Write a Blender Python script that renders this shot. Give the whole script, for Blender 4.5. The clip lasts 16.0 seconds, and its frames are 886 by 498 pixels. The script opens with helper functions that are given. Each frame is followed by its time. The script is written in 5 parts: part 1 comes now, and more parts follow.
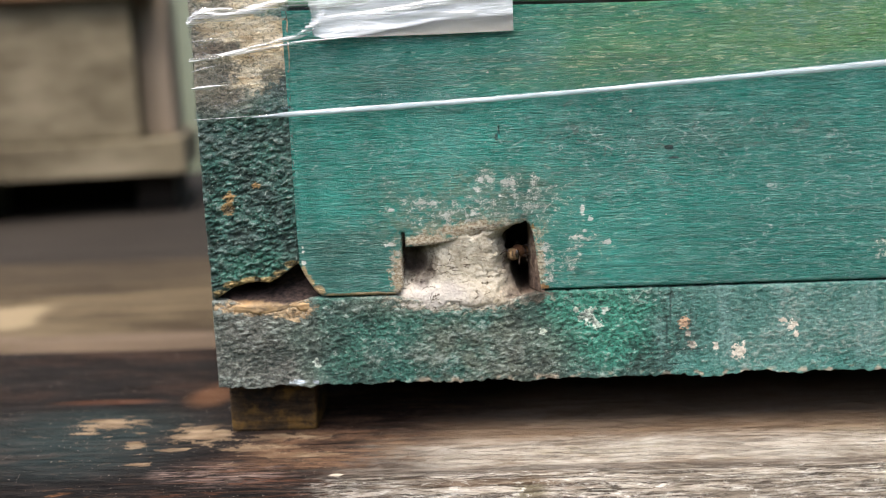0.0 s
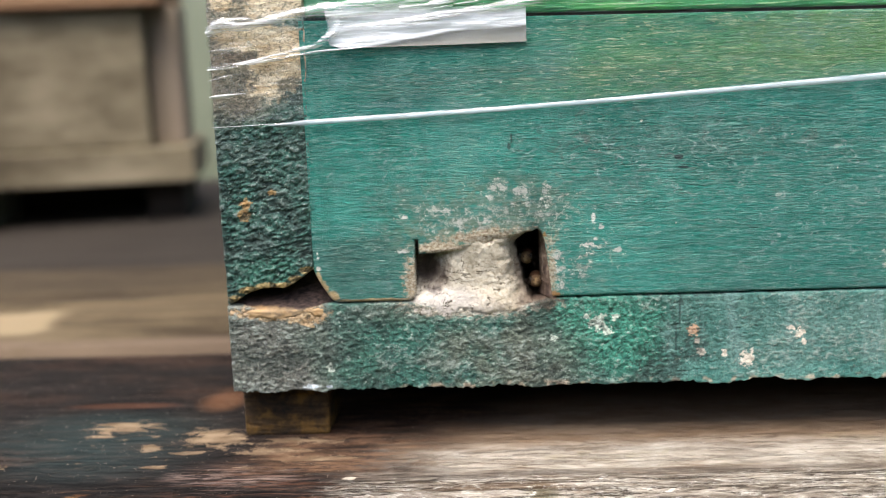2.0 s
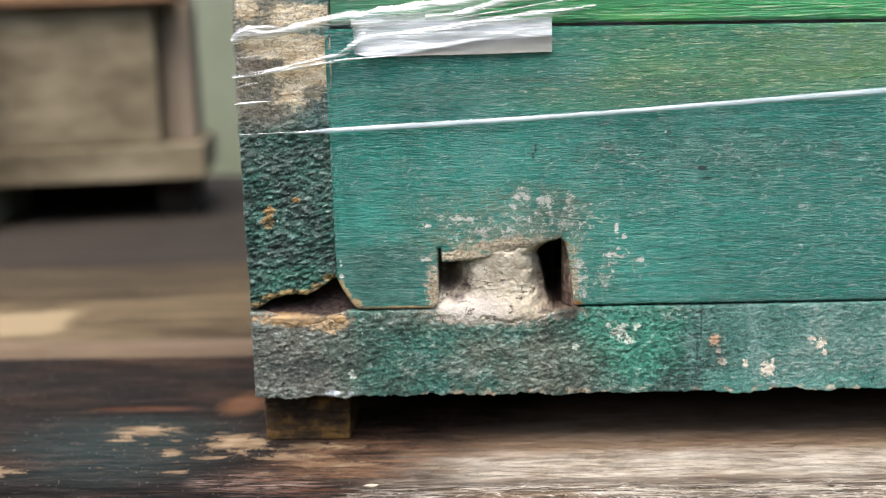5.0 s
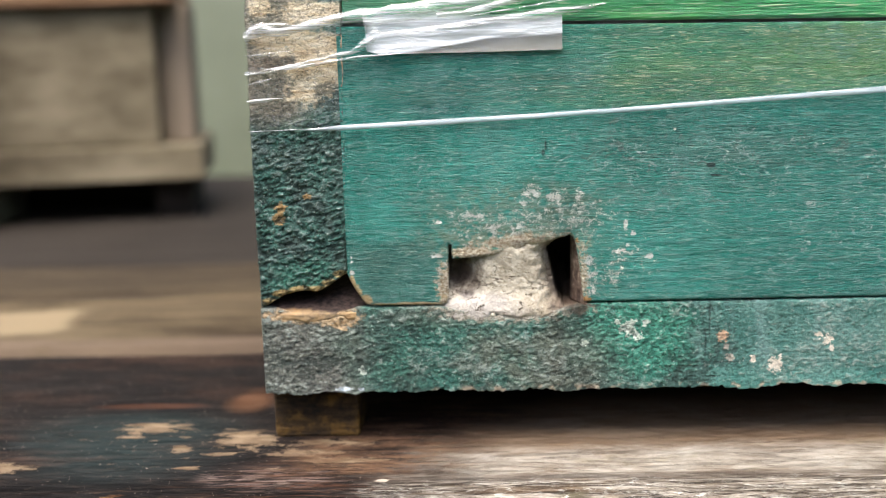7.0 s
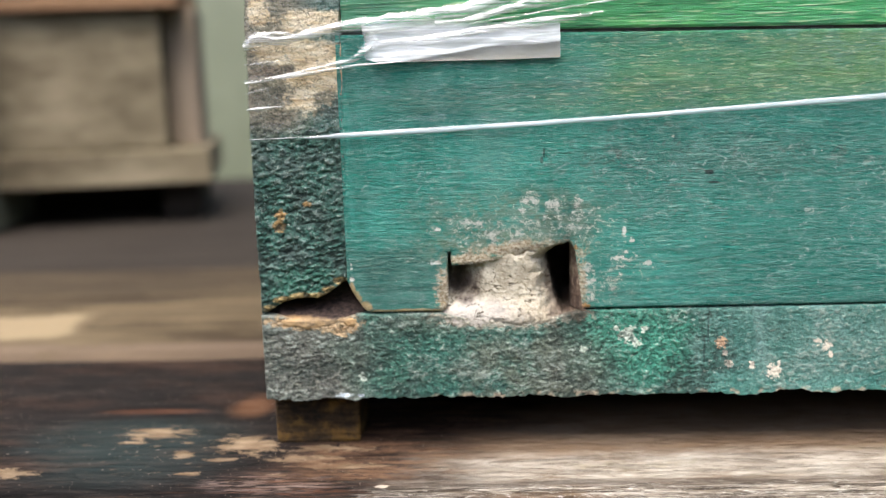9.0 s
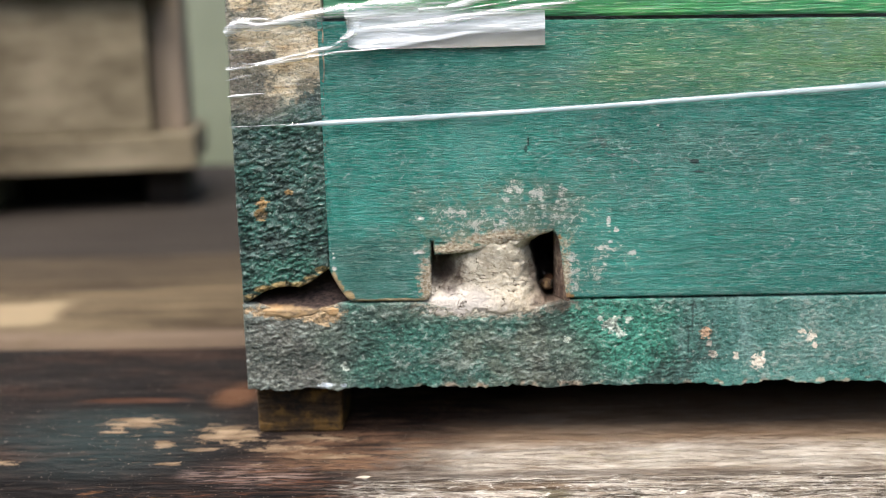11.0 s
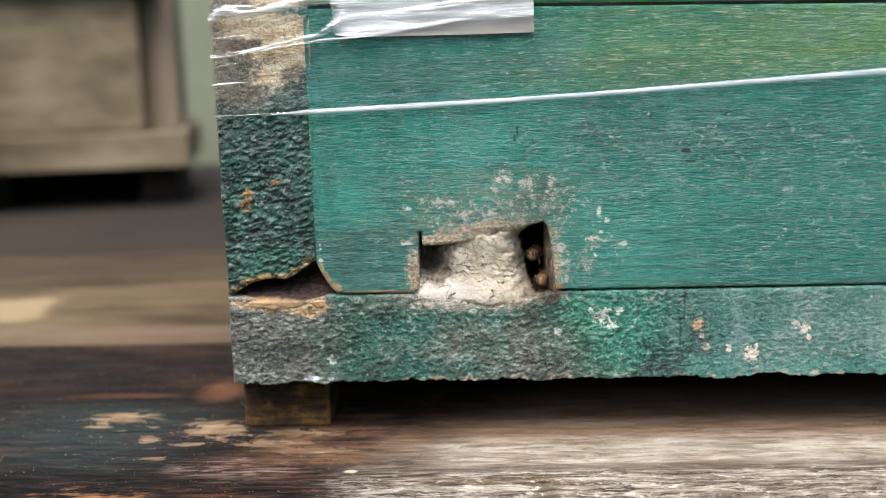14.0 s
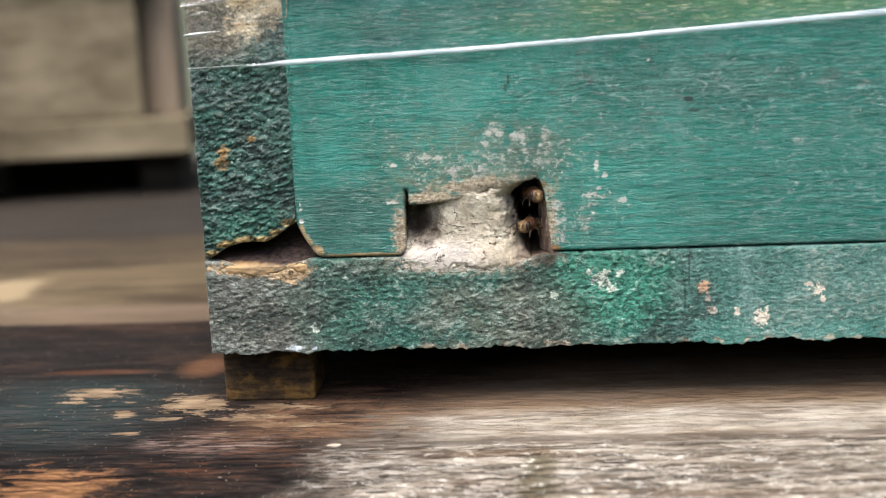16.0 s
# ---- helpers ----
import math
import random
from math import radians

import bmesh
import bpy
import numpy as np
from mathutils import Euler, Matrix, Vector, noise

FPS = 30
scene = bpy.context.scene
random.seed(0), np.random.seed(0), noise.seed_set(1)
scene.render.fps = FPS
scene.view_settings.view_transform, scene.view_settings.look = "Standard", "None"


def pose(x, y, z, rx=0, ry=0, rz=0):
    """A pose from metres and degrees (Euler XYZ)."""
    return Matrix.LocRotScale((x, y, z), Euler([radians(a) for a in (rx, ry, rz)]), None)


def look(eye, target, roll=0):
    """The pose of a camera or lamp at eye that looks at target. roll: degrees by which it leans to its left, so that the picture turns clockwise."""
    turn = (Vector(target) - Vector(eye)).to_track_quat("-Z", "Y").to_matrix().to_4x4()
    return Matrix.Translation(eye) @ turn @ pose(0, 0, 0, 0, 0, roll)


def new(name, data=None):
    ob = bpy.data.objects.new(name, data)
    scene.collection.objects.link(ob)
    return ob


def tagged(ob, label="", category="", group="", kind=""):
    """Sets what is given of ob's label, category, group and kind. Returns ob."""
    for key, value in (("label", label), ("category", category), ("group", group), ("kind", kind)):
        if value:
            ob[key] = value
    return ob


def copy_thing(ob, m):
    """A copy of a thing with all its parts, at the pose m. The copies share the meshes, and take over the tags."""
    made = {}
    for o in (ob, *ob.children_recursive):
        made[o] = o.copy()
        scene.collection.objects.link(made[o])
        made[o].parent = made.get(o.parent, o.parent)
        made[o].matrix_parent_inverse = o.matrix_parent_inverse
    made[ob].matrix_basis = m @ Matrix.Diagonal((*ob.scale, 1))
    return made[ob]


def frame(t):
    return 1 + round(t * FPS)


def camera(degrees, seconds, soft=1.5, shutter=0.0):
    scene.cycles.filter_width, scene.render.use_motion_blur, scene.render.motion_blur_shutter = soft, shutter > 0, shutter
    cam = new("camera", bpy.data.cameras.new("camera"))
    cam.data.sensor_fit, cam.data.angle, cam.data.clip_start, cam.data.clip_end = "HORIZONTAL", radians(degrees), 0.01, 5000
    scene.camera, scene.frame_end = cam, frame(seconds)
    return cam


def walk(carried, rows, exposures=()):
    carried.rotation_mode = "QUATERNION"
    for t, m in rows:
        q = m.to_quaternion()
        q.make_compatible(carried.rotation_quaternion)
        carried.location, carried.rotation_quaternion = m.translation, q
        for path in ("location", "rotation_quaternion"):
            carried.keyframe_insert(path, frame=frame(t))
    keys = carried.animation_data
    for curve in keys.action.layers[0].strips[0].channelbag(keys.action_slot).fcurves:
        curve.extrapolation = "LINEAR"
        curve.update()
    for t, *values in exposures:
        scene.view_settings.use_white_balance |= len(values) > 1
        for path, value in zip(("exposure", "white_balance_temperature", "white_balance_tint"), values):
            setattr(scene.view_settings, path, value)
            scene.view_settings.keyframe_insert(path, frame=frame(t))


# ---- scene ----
cam = camera(42.0, 16.0, soft=1.0, shutter=0.5)
cam.data.dof.use_dof = True
cam.data.dof.focus_distance = 0.234
cam.data.dof.aperture_fstop = 10.0
PATH = [
    (0, (0.06168, -0.23340, 0.07711), (0.01013, 0.74452, -0.12544), -2.58),
    (0.5, (0.06242, -0.23525, 0.07646), (0.01029, 0.74440, -0.11737), -2.32),
    (1, (0.06160, -0.23587, 0.07763), (0.00561, 0.74354, -0.11634), -2.39),
    (1.5, (0.06051, -0.23659, 0.07954), (0.00579, 0.74203, -0.11872), -2.19),
    (2, (0.05986, -0.23704, 0.07742), (0.00575, 0.74237, -0.11708), -2.33),
    (2.5, (0.06097, -0.23607, 0.07591), (0.00055, 0.74182, -0.12429), -2.54),
    (3, (0.06179, -0.23261, 0.07537), (-0.00841, 0.74266, -0.13420), -3.02),
    (3.5, (0.06072, -0.23279, 0.07254), (-0.01103, 0.74592, -0.11977), -2.62),
    (4, (0.05839, -0.23724, 0.07707), (-0.00269, 0.74202, -0.11613), -2.17),
    (6.3, (0.05333, -0.23744, 0.08192), (0.00195, 0.73875, -0.12881), -1.80),
    (6.5, (0.05475, -0.23862, 0.08040), (0.00306, 0.73967, -0.12031), -1.73),
    (7, (0.05046, -0.23924, 0.07998), (0.00670, 0.73995, -0.11816), -1.74),
    (7.5, (0.05196, -0.23780, 0.07946), (0.00299, 0.74060, -0.12137), -1.88),
    (8, (0.05133, -0.23689, 0.08031), (0.00709, 0.74027, -0.12750), -1.71),
    (8.5, (0.05204, -0.23743, 0.07944), (0.00398, 0.74023, -0.12516), -1.77),
    (9, (0.05322, -0.23990, 0.08163), (-0.00077, 0.73880, -0.11647), -1.93),
    (9.2, (0.05316, -0.24075, 0.08264), (-0.00453, 0.73835, -0.11238), -1.94),
    (11.5, (0.05431, -0.23661, 0.08130), (0.01250, 0.73953, -0.13176), -1.59),
    (12, (0.05455, -0.23565, 0.07904), (0.00876, 0.74056, -0.13287), -1.65),
    (12.5, (0.05591, -0.23484, 0.07986), (0.01211, 0.74089, -0.13472), -1.68),
    (13, (0.05638, -0.23538, 0.07969), (0.01257, 0.74108, -0.13151), -1.62),
    (13.5, (0.05505, -0.23462, 0.08041), (0.01408, 0.74189, -0.13113), -1.60),
    (14, (0.05654, -0.23474, 0.07847), (0.01225, 0.74254, -0.12878), -1.71),
    (14.5, (0.05847, -0.23258, 0.07599), (0.01671, 0.74456, -0.13243), -1.78),
    (15, (0.05863, -0.22989, 0.07380), (0.01200, 0.74618, -0.13858), -2.10),
    (15.5, (0.06067, -0.22521, 0.07281), (0.01006, 0.74844, -0.14955), -2.31),
    (16, (0.06206, -0.22227, 0.06618), (0.00007, 0.75532, -0.13503), -2.41),
]
walk(cam, [(t, look(eye, target, roll)) for t, eye, target, roll in PATH],
     [(0, 1.47), (2, 1.60), (3, 1.59), (4, 1.55), (6.5, 1.56), (7.5, 1.63), (9, 1.65), (11.3, 1.55), (14, 1.51), (15, 1.62), (15.5, 1.50), (16, 1.60)])

# ---- light: an overcast sky, soft daylight from above ----
world = bpy.data.worlds.new("sky")
scene.world = world
world.use_nodes = True
wn = world.node_tree
sky = wn.nodes.new("ShaderNodeTexSky")
sky.sky_type = "NISHITA"
sky.sun_disc = False
sky.sun_elevation = radians(68)
sky.sun_rotation = radians(200)
sky.air_density = 0.75
sky.dust_density = 4.0
wn.links.new(sky.outputs[0], wn.nodes["Background"].inputs[0])
wn.nodes["Background"].inputs[1].default_value = 0.13
sun_data = bpy.data.lights.new("sun", "SUN")
sun_data.energy = 1.6
sun_data.angle = radians(40)
sun_data.color = (1.0, 0.94, 0.86)
sun = new("sun", sun_data)
sun.matrix_world = look((-0.10, -0.60, 1.5), (0.05, 0.0, 0.0))

MM = 0.001


# ---- node helpers ----
class Mat:
    """A procedural material, written as short expressions on object coordinates."""

    def __init__(self, name, rough=0.8, metal=0.0, spec=0.5):
        self.m = bpy.data.materials.new(name)
        self.m.use_nodes = True
        self.t = self.m.node_tree
        self.b = self.t.nodes["Principled BSDF"]
        self.b.inputs["Roughness"].default_value = rough
        self.b.inputs["Metallic"].default_value = metal
        self.b.inputs["Specular IOR Level"].default_value = spec
        self.co = self.t.nodes.new("ShaderNodeTexCoord").outputs["Object"]
        sep = self.t.nodes.new("ShaderNodeSeparateXYZ")
        self.t.links.new(self.co, sep.inputs[0])
        self.x, self.y, self.z = sep.outputs

    def put(self, socket, value):
        if isinstance(value, bpy.types.NodeSocket):
            self.t.links.new(value, socket)
        elif isinstance(value, (tuple, list)) and len(value) == 3 and socket.type == "RGBA":
            socket.default_value = (*value, 1)
        else:
            socket.default_value = value

    def math(self, op, a, b=0.0, c=None, clamp=False):
        n = self.t.nodes.new("ShaderNodeMath")
        n.operation, n.use_clamp = op, clamp
        self.put(n.inputs[0], a)
        self.put(n.inputs[1], b)
        if c is not None:
            self.put(n.inputs[2], c)
        return n.outputs[0]

    def step(self, v, lo, hi):
        n = self.t.nodes.new("ShaderNodeMapRange")
        n.interpolation_type = "SMOOTHSTEP"
        self.put(n.inputs["Value"], v)
        n.inputs["From Min"].default_value, n.inputs["From Max"].default_value = min(lo, hi), max(lo, hi)
        n.inputs["To Min"].default_value, n.inputs["To Max"].default_value = (0, 1) if lo < hi else (1, 0)
        return n.outputs[0]

    def noise(self, scale, stretch=(1, 1, 1), detail=4, rough=0.55, seed=0.0, turn=0.0, warp=0.0):
        m = self.t.nodes.new("ShaderNodeMapping")
        m.inputs["Location"].default_value = (seed * 1.7, seed * 0.9, seed * 2.3)
        m.inputs["Rotation"].default_value = (0, turn, 0)
        m.inputs["Scale"].default_value = [scale * s for s in stretch]
        self.t.links.new(self.co, m.inputs[0])
        n = self.t.nodes.new("ShaderNodeTexNoise")
        n.inputs["Scale"].default_value = 1.0
        n.inputs["Detail"].default_value = detail
        n.inputs["Roughness"].default_value = rough
        n.inputs["Distortion"].default_value = warp
        self.t.links.new(m.outputs[0], n.inputs["Vector"])
        return n.outputs["Fac"]

    def mul(self, *v):
        out = v[0]
        for o in v[1:]:
            out = self.math("MULTIPLY", out, o)
        return out

    def add(self, a, b):
        return self.math("ADD", a, b)

    def most(self, *v):
        out = v[0]
        for o in v[1:]:
            out = self.math("MAXIMUM", out, o)
        return out

    def mix(self, fac, a, b):
        n = self.t.nodes.new("ShaderNodeMix")
        n.data_type = "RGBA"
        self.put(n.inputs[0], fac)
        self.put(n.inputs[6], a)
        self.put(n.inputs[7], b)
        return n.outputs[2]

    def ramp(self, fac, *stops):
        n = self.t.nodes.new("ShaderNodeValToRGB")
        e = n.color_ramp.elements
        while len(e) < len(stops):
            e.new(0.5)
        for k, (p, c) in zip(e, stops):
            k.position, k.color = p, (*c, 1)
        self.put(n.inputs[0], fac)
        return n.outputs[0]

    def blob(self, cx, cz, rx, rz, edge=0.5, ragged=None, amount=0.8):
        """1 inside an ellipse on the front face (millimetres), 0 outside, with a ragged rim."""
        dx = self.math("DIVIDE", self.math("SUBTRACT", self.x, cx * MM), rx * MM)
        dz = self.math("DIVIDE", self.math("SUBTRACT", self.z, cz * MM), rz * MM)
        d = self.math("SQRT", self.add(self.mul(dx, dx), self.mul(dz, dz)))
        if ragged is not None:
            d = self.math("MULTIPLY_ADD", self.math("SUBTRACT", ragged, 0.5), amount * 2, d)
        return self.step(d, 1 + edge / 2, 1 - edge / 2)

    def spot(self, cx, cy, rx, ry, edge=0.5, ragged=None, amount=0.8):
        """The same on a top surface, in x and y."""
        dx = self.math("DIVIDE", self.math("SUBTRACT", self.x, cx * MM), rx * MM)
        dz = self.math("DIVIDE", self.math("SUBTRACT", self.y, cy * MM), ry * MM)
        d = self.math("SQRT", self.add(self.mul(dx, dx), self.mul(dz, dz)))
        if ragged is not None:
            d = self.math("MULTIPLY_ADD", self.math("SUBTRACT", ragged, 0.5), amount * 2, d)
        return self.step(d, 1 + edge / 2, 1 - edge / 2)

    def bump(self, height, metres, strength=1.0):
        n = self.t.nodes.new("ShaderNodeBump")
        n.inputs["Strength"].default_value = strength
        n.inputs["Distance"].default_value = metres
        self.put(n.inputs["Height"], height)
        self.t.links.new(n.outputs[0], self.b.inputs["Normal"])

    def done(self, colour, rough=None):
        self.put(self.b.inputs["Base Color"], colour)
        if rough is not None:
            self.put(self.b.inputs["Roughness"], rough)
        return self.m


# ---- materials ----
def paint_board():
    """Old teal paint on a planed board: short grain strokes, chalky wear, white flaking round the entrance."""
    m = Mat("teal_paint", 0.55)
    grain = m.noise(1, (210, 1, 2100), 6, 0.66, 1, turn=0.04, warp=1.3)
    fine = m.noise(1, (520, 1, 4200), 4, 0.65, 2, turn=0.04, warp=0.6)
    cloud = m.noise(75, (0.6, 1, 1.2), 4, 0.6, 3)
    big = m.noise(26, (1, 1, 1.2), 3, 0.5, 4)
    speck = m.noise(900, (0.7, 1, 1), 3, 0.6, 5)
    upright = m.noise(1, (150, 1, 22), 4, 0.6, 6, warp=0.4)
    rag = m.noise(1500, (0.55, 1, 1), 6, 0.78, 16)
    c = m.ramp(cloud, (0.25, (0.011, 0.150, 0.123)), (0.5, (0.016, 0.235, 0.190)), (0.78, (0.036, 0.355, 0.295)))
    c = m.mix(m.mul(m.step(upright, 0.50, 0.68), 0.35), c, (0.085, 0.33, 0.285))
    c = m.mix(m.mul(m.step(upright, 0.46, 0.30), 0.35), c, (0.012, 0.135, 0.115))
    # richer, cleaner paint low on the far half
    c = m.mix(m.mul(m.step(m.x, 0.072, 0.092), m.step(m.z, 0.040, 0.026), m.step(big, 0.25, 0.55), 0.6), c, (0.012, 0.190, 0.155))
    c = m.mix(m.mul(m.step(m.add(m.x, m.mul(m.math("SUBTRACT", cloud, 0.5), 0.04)), 0.080, 0.128), 0.5), c, (0.012, 0.150, 0.127))
    # the film's green reflection, put into the paint colour above its edge
    hem = m.math("MULTIPLY_ADD", m.mul(m.x, m.x), 0.13, m.math("MULTIPLY_ADD", m.x, 0.025, 0.0573))
    over = m.step(m.math("SUBTRACT", m.z, hem), 0.0, 0.0012)
    tone = m.noise(48, (0.5, 1, 1.6), 5, 0.65, 25)
    high = m.mul(over, m.step(m.add(m.x, m.mul(m.math("SUBTRACT", tone, 0.5), 0.05)), 0.045, 0.092))
    c = m.mix(m.mul(high, 0.72), c, m.ramp(tone, (0.34, (0.030, 0.20, 0.095)), (0.5, (0.068, 0.285, 0.130)), (0.66, (0.145, 0.36, 0.130))))
    yellow = m.blob(127, 71, 17, 6, 1.2, cloud)
    c = m.mix(m.mul(yellow, 0.6), c, (0.17, 0.33, 0.07))
    # soft shade around the tape, mixed into the paint as darker teal
    shade = m.mul(over, m.step(m.x, 0.070, 0.045), m.step(cloud, 0.3, 0.6))
    c = m.mix(m.mul(shade, 0.15), c, (0.022, 0.105, 0.085))
    band = m.mul(m.blob(62, 65, 44, 2.6, 1.2, cloud), m.step(grain, 0.38, 0.6))
    c = m.mix(m.mul(band, 0.35), c, (0.085, 0.085, 0.055))
    dark = m.mul(m.step(grain, 0.45, 0.36), 0.5)
    c = m.mix(dark, c, (0.009, 0.066, 0.054))
    grimy = m.most(m.blob(30, 25, 12, 10, 0.9, cloud), m.mul(m.blob(66, 38, 6, 4, 1.0, cloud), 0.8), m.mul(m.blob(100, 52, 26, 5, 1.2, tone, 0.9), 0.55))
    c = m.mix(m.mul(grimy, 0.62), c, (0.018, 0.060, 0.050))
    # rubbed rusty-grey marks
    flaw = m.noise(330, (0.8, 1, 1.1), 6, 0.74, 27, warp=1.8)
    rubbed = m.most(m.blob(95, 52, 36, 8, 1.3, cloud), m.mul(m.blob(100, 41, 24, 5, 1.4, cloud), 0.7), m.mul(m.blob(40, 48, 16, 8, 1.4, cloud), 0.4))
    c = m.mix(m.mul(rubbed, m.step(flaw, 0.535, 0.62), 0.55), c, (0.105, 0.085, 0.085))
    c = m.mix(m.mul(rubbed, m.step(flaw, 0.455, 0.37), 0.6), c, (0.007, 0.045, 0.042))
    # chalk along the raised grain
    chalk = m.mul(m.step(grain, 0.57, 0.63), m.step(m.noise(150, (0.5, 1, 1.4), 4, 0.65, 18), 0.42, 0.64))
    c = m.mix(m.mul(chalk, 0.6), c, (0.20, 0.42, 0.36))
    wash = m.mul(m.step(m.noise(42, (0.8, 1, 1.0), 5, 0.65, 24), 0.48, 0.66), m.step(fine, 0.30, 0.5))
    c = m.mix(m.mul(wash, 0.2), c, (0.08, 0.35, 0.30))
    haze = m.mul(m.step(m.noise(70, (0.8, 1, 0.8), 6, 0.70, 13), 0.50, 0.66), m.step(fine, 0.34, 0.54), m.most(m.step(m.z, 0.034, 0.044), 0.4))
    c = m.mix(m.mul(haze, 0.5), c, (0.13, 0.32, 0.295))
    # small chalky worms and scuffs over the middle of the board
    worm = m.noise(380, (0.7, 1, 1.2), 6, 0.72, 9, warp=1.4)
    scuffs = m.most(m.blob(100, 47, 30, 9, 1.4, cloud), m.blob(122, 38, 18, 14, 1.3, cloud), m.mul(m.blob(45, 50, 26, 6, 1.3, cloud), 0.8), 0.16)
    c = m.mix(m.mul(scuffs, m.step(worm, 0.53, 0.64), 0.55), c, (0.13, 0.31, 0.29))
    c = m.mix(m.mul(scuffs, m.step(worm, 0.59, 0.64), m.step(fine, 0.40, 0.54), 0.85), c, (0.42, 0.54, 0.52))
    thread = m.noise(260, (0.6, 1, 1.5), 5, 0.7, 28, warp=2.2)
    c = m.mix(m.mul(m.most(scuffs, 0.35), m.step(m.math("ABSOLUTE", m.math("SUBTRACT", thread, 0.5)), 0.012, 0.003), m.step(worm, 0.46, 0.58), 0.65), c, (0.34, 0.52, 0.48))
    # white flakes round the entrance
    crumb = m.noise(820, (0.7, 1, 0.95), 10, 0.84, 22)
    field = m.most(
        m.blob(46.0, 38.6, 6, 2.4, 1.6), m.blob(58.5, 42.2, 3.4, 3.4, 1.5), m.blob(64, 42, 3.2, 2.6, 1.6), m.blob(68.6, 41, 2.4, 4.2, 1.6), m.mul(m.blob(56, 36.5, 19, 7, 1.6), 0.86),
        m.mul(m.blob(74.5, 25, 5.2, 6.0, 1.7), 0.8), m.blob(70.8, 25, 2.0, 6.0, 1.4), m.blob(77.2, 29.6, 3.2, 2.6, 1.6), m.mul(m.blob(70, 38, 9, 7, 1.8), 0.8), m.mul(m.blob(82, 29, 6, 6, 1.8), 0.6),
        m.mul(m.blob(140, 26, 4, 3, 1.6), 0.9), m.blob(39.7, 25, 1.8, 6.0, 1.4), m.mul(m.blob(33, 33, 9, 5, 1.8), 0.45))
    olive = m.mul(m.most(m.blob(53, 34, 16, 4.5, 1.2, cloud, 0.8), m.mul(m.blob(55, 40, 16, 5, 1.3, cloud, 0.8), 0.7)), m.step(speck, 0.40, 0.56))
    c = m.mix(m.mul(olive, 0.55), c, (0.20, 0.215, 0.135))
    lit = m.add(crumb, m.mul(field, 0.19))
    c = m.mix(m.mul(m.step(lit, 0.63, 0.69), m.step(field, 0.05, 0.2), 0.5), c, (0.28, 0.38, 0.31))
    c = m.mix(m.mul(m.step(lit, 0.69, 0.715), m.step(field, 0.05, 0.2), 0.95), c, (0.82, 0.84, 0.79))
    dust = m.mul(m.most(m.blob(56, 38, 20, 9, 1.4, cloud, 0.8), m.blob(75, 28, 8, 9, 1.2, cloud, 0.8)), m.step(m.noise(1900, (0.5, 1, 1), 3, 0.6, 8), 0.63, 0.67))
    c = m.mix(m.mul(dust, 0.8), c, (0.58, 0.64, 0.56))
    dash = m.mul(m.step(m.noise(1, (230, 1, 1900), 6, 0.68, 23, turn=0.05, warp=1.4), 0.572, 0.615), m.most(m.mul(over, m.step(m.x, 0.03, 0.06)), 0.6))
    c = m.mix(m.mul(dash, 0.78), c, m.mix(high, (0.32, 0.53, 0.46), (0.56, 0.66, 0.42)))
    stroke = m.mul(m.step(m.noise(1, (170, 1, 1500), 5, 0.66, 17, turn=0.05, warp=1.6), 0.555, 0.60), m.most(m.mul(m.step(m.x, 0.068, 0.095), 0.9), 0.35), m.step(m.noise(60, (1, 1, 1.2), 4, 0.6, 14), 0.36, 0.56))
    c = m.mix(m.mul(stroke, 0.7), c, m.mix(high, (0.17, 0.45, 0.39), (0.32, 0.52, 0.30)))
    dots = m.step(m.noise(700, (1, 1, 1), 2, 0.5, 21), 0.755, 0.775)
    c = m.mix(dots, c, (0.55, 0.58, 0.52))
    for px, pz, rx, rz in ((78.2, 36.0, 0.40, 0.95), (79.8, 34.0, 0.5, 0.5), (83.1, 29.2, 0.95, 0.55), (78.6, 31.6, 0.4, 0.3), (39.0, 37.3, 0.7, 0.4), (62.4, 42.4, 0.7, 0.35),
                           (38.5, 30.0, 1.2, 0.35), (20.2, 30.2, 0.28, 0.3), (20.25, 29.2, 0.25, 0.25), (20.2, 26.8, 0.4, 0.45)):
        c = m.mix(m.mul(m.blob(px, pz, rx, rz, 0.4, rag, 2.6), 0.95), c, (0.72, 0.76, 0.72))
    # bare wood on the cut edges of the entrance
    wood = m.ramp(fine, (0.3, (0.22, 0.14, 0.07)), (0.7, (0.56, 0.45, 0.28)))
    rim = m.most(
        m.blob(20.1, 24.6, 0.75, 1.8, 0.5, speck, 0.9), m.blob(21.1, 22.6, 0.95, 1.4, 0.5, speck, 0.9), m.blob(22.7, 20.7, 1.5, 1.1, 0.5, speck, 0.9),
        m.blob(32, 19.6, 9.5, 0.5, 0.5, speck, 0.6), m.blob(40.2, 20.6, 1.2, 1.2, 0.5, speck, 0.7))
    c = m.mix(rim, c, m.ramp(fine, (0.3, (0.38, 0.25, 0.10)), (0.7, (0.66, 0.52, 0.30))))
    crust = m.noise(620, (0.8, 1, 1), 7, 0.78, 26)
    lip = m.most(
        m.mul(m.blob(58, 32.4, 10, 2.0, 0.9, crust, 2.2), m.step(m.z, 0.0275, 0.0285)), m.blob(48, 30.4, 6.8, 1.4, 0.6, crust, 2.0),
        m.blob(40.3, 23.6, 1.9, 4.6, 0.5, rag, 2.4),
        m.mul(m.blob(69.2, 24.5, 0.9, 6.0, 0.7, m.noise(1100, (1, 1, 0.8), 7, 0.78, 29), 3.2), 0.9))
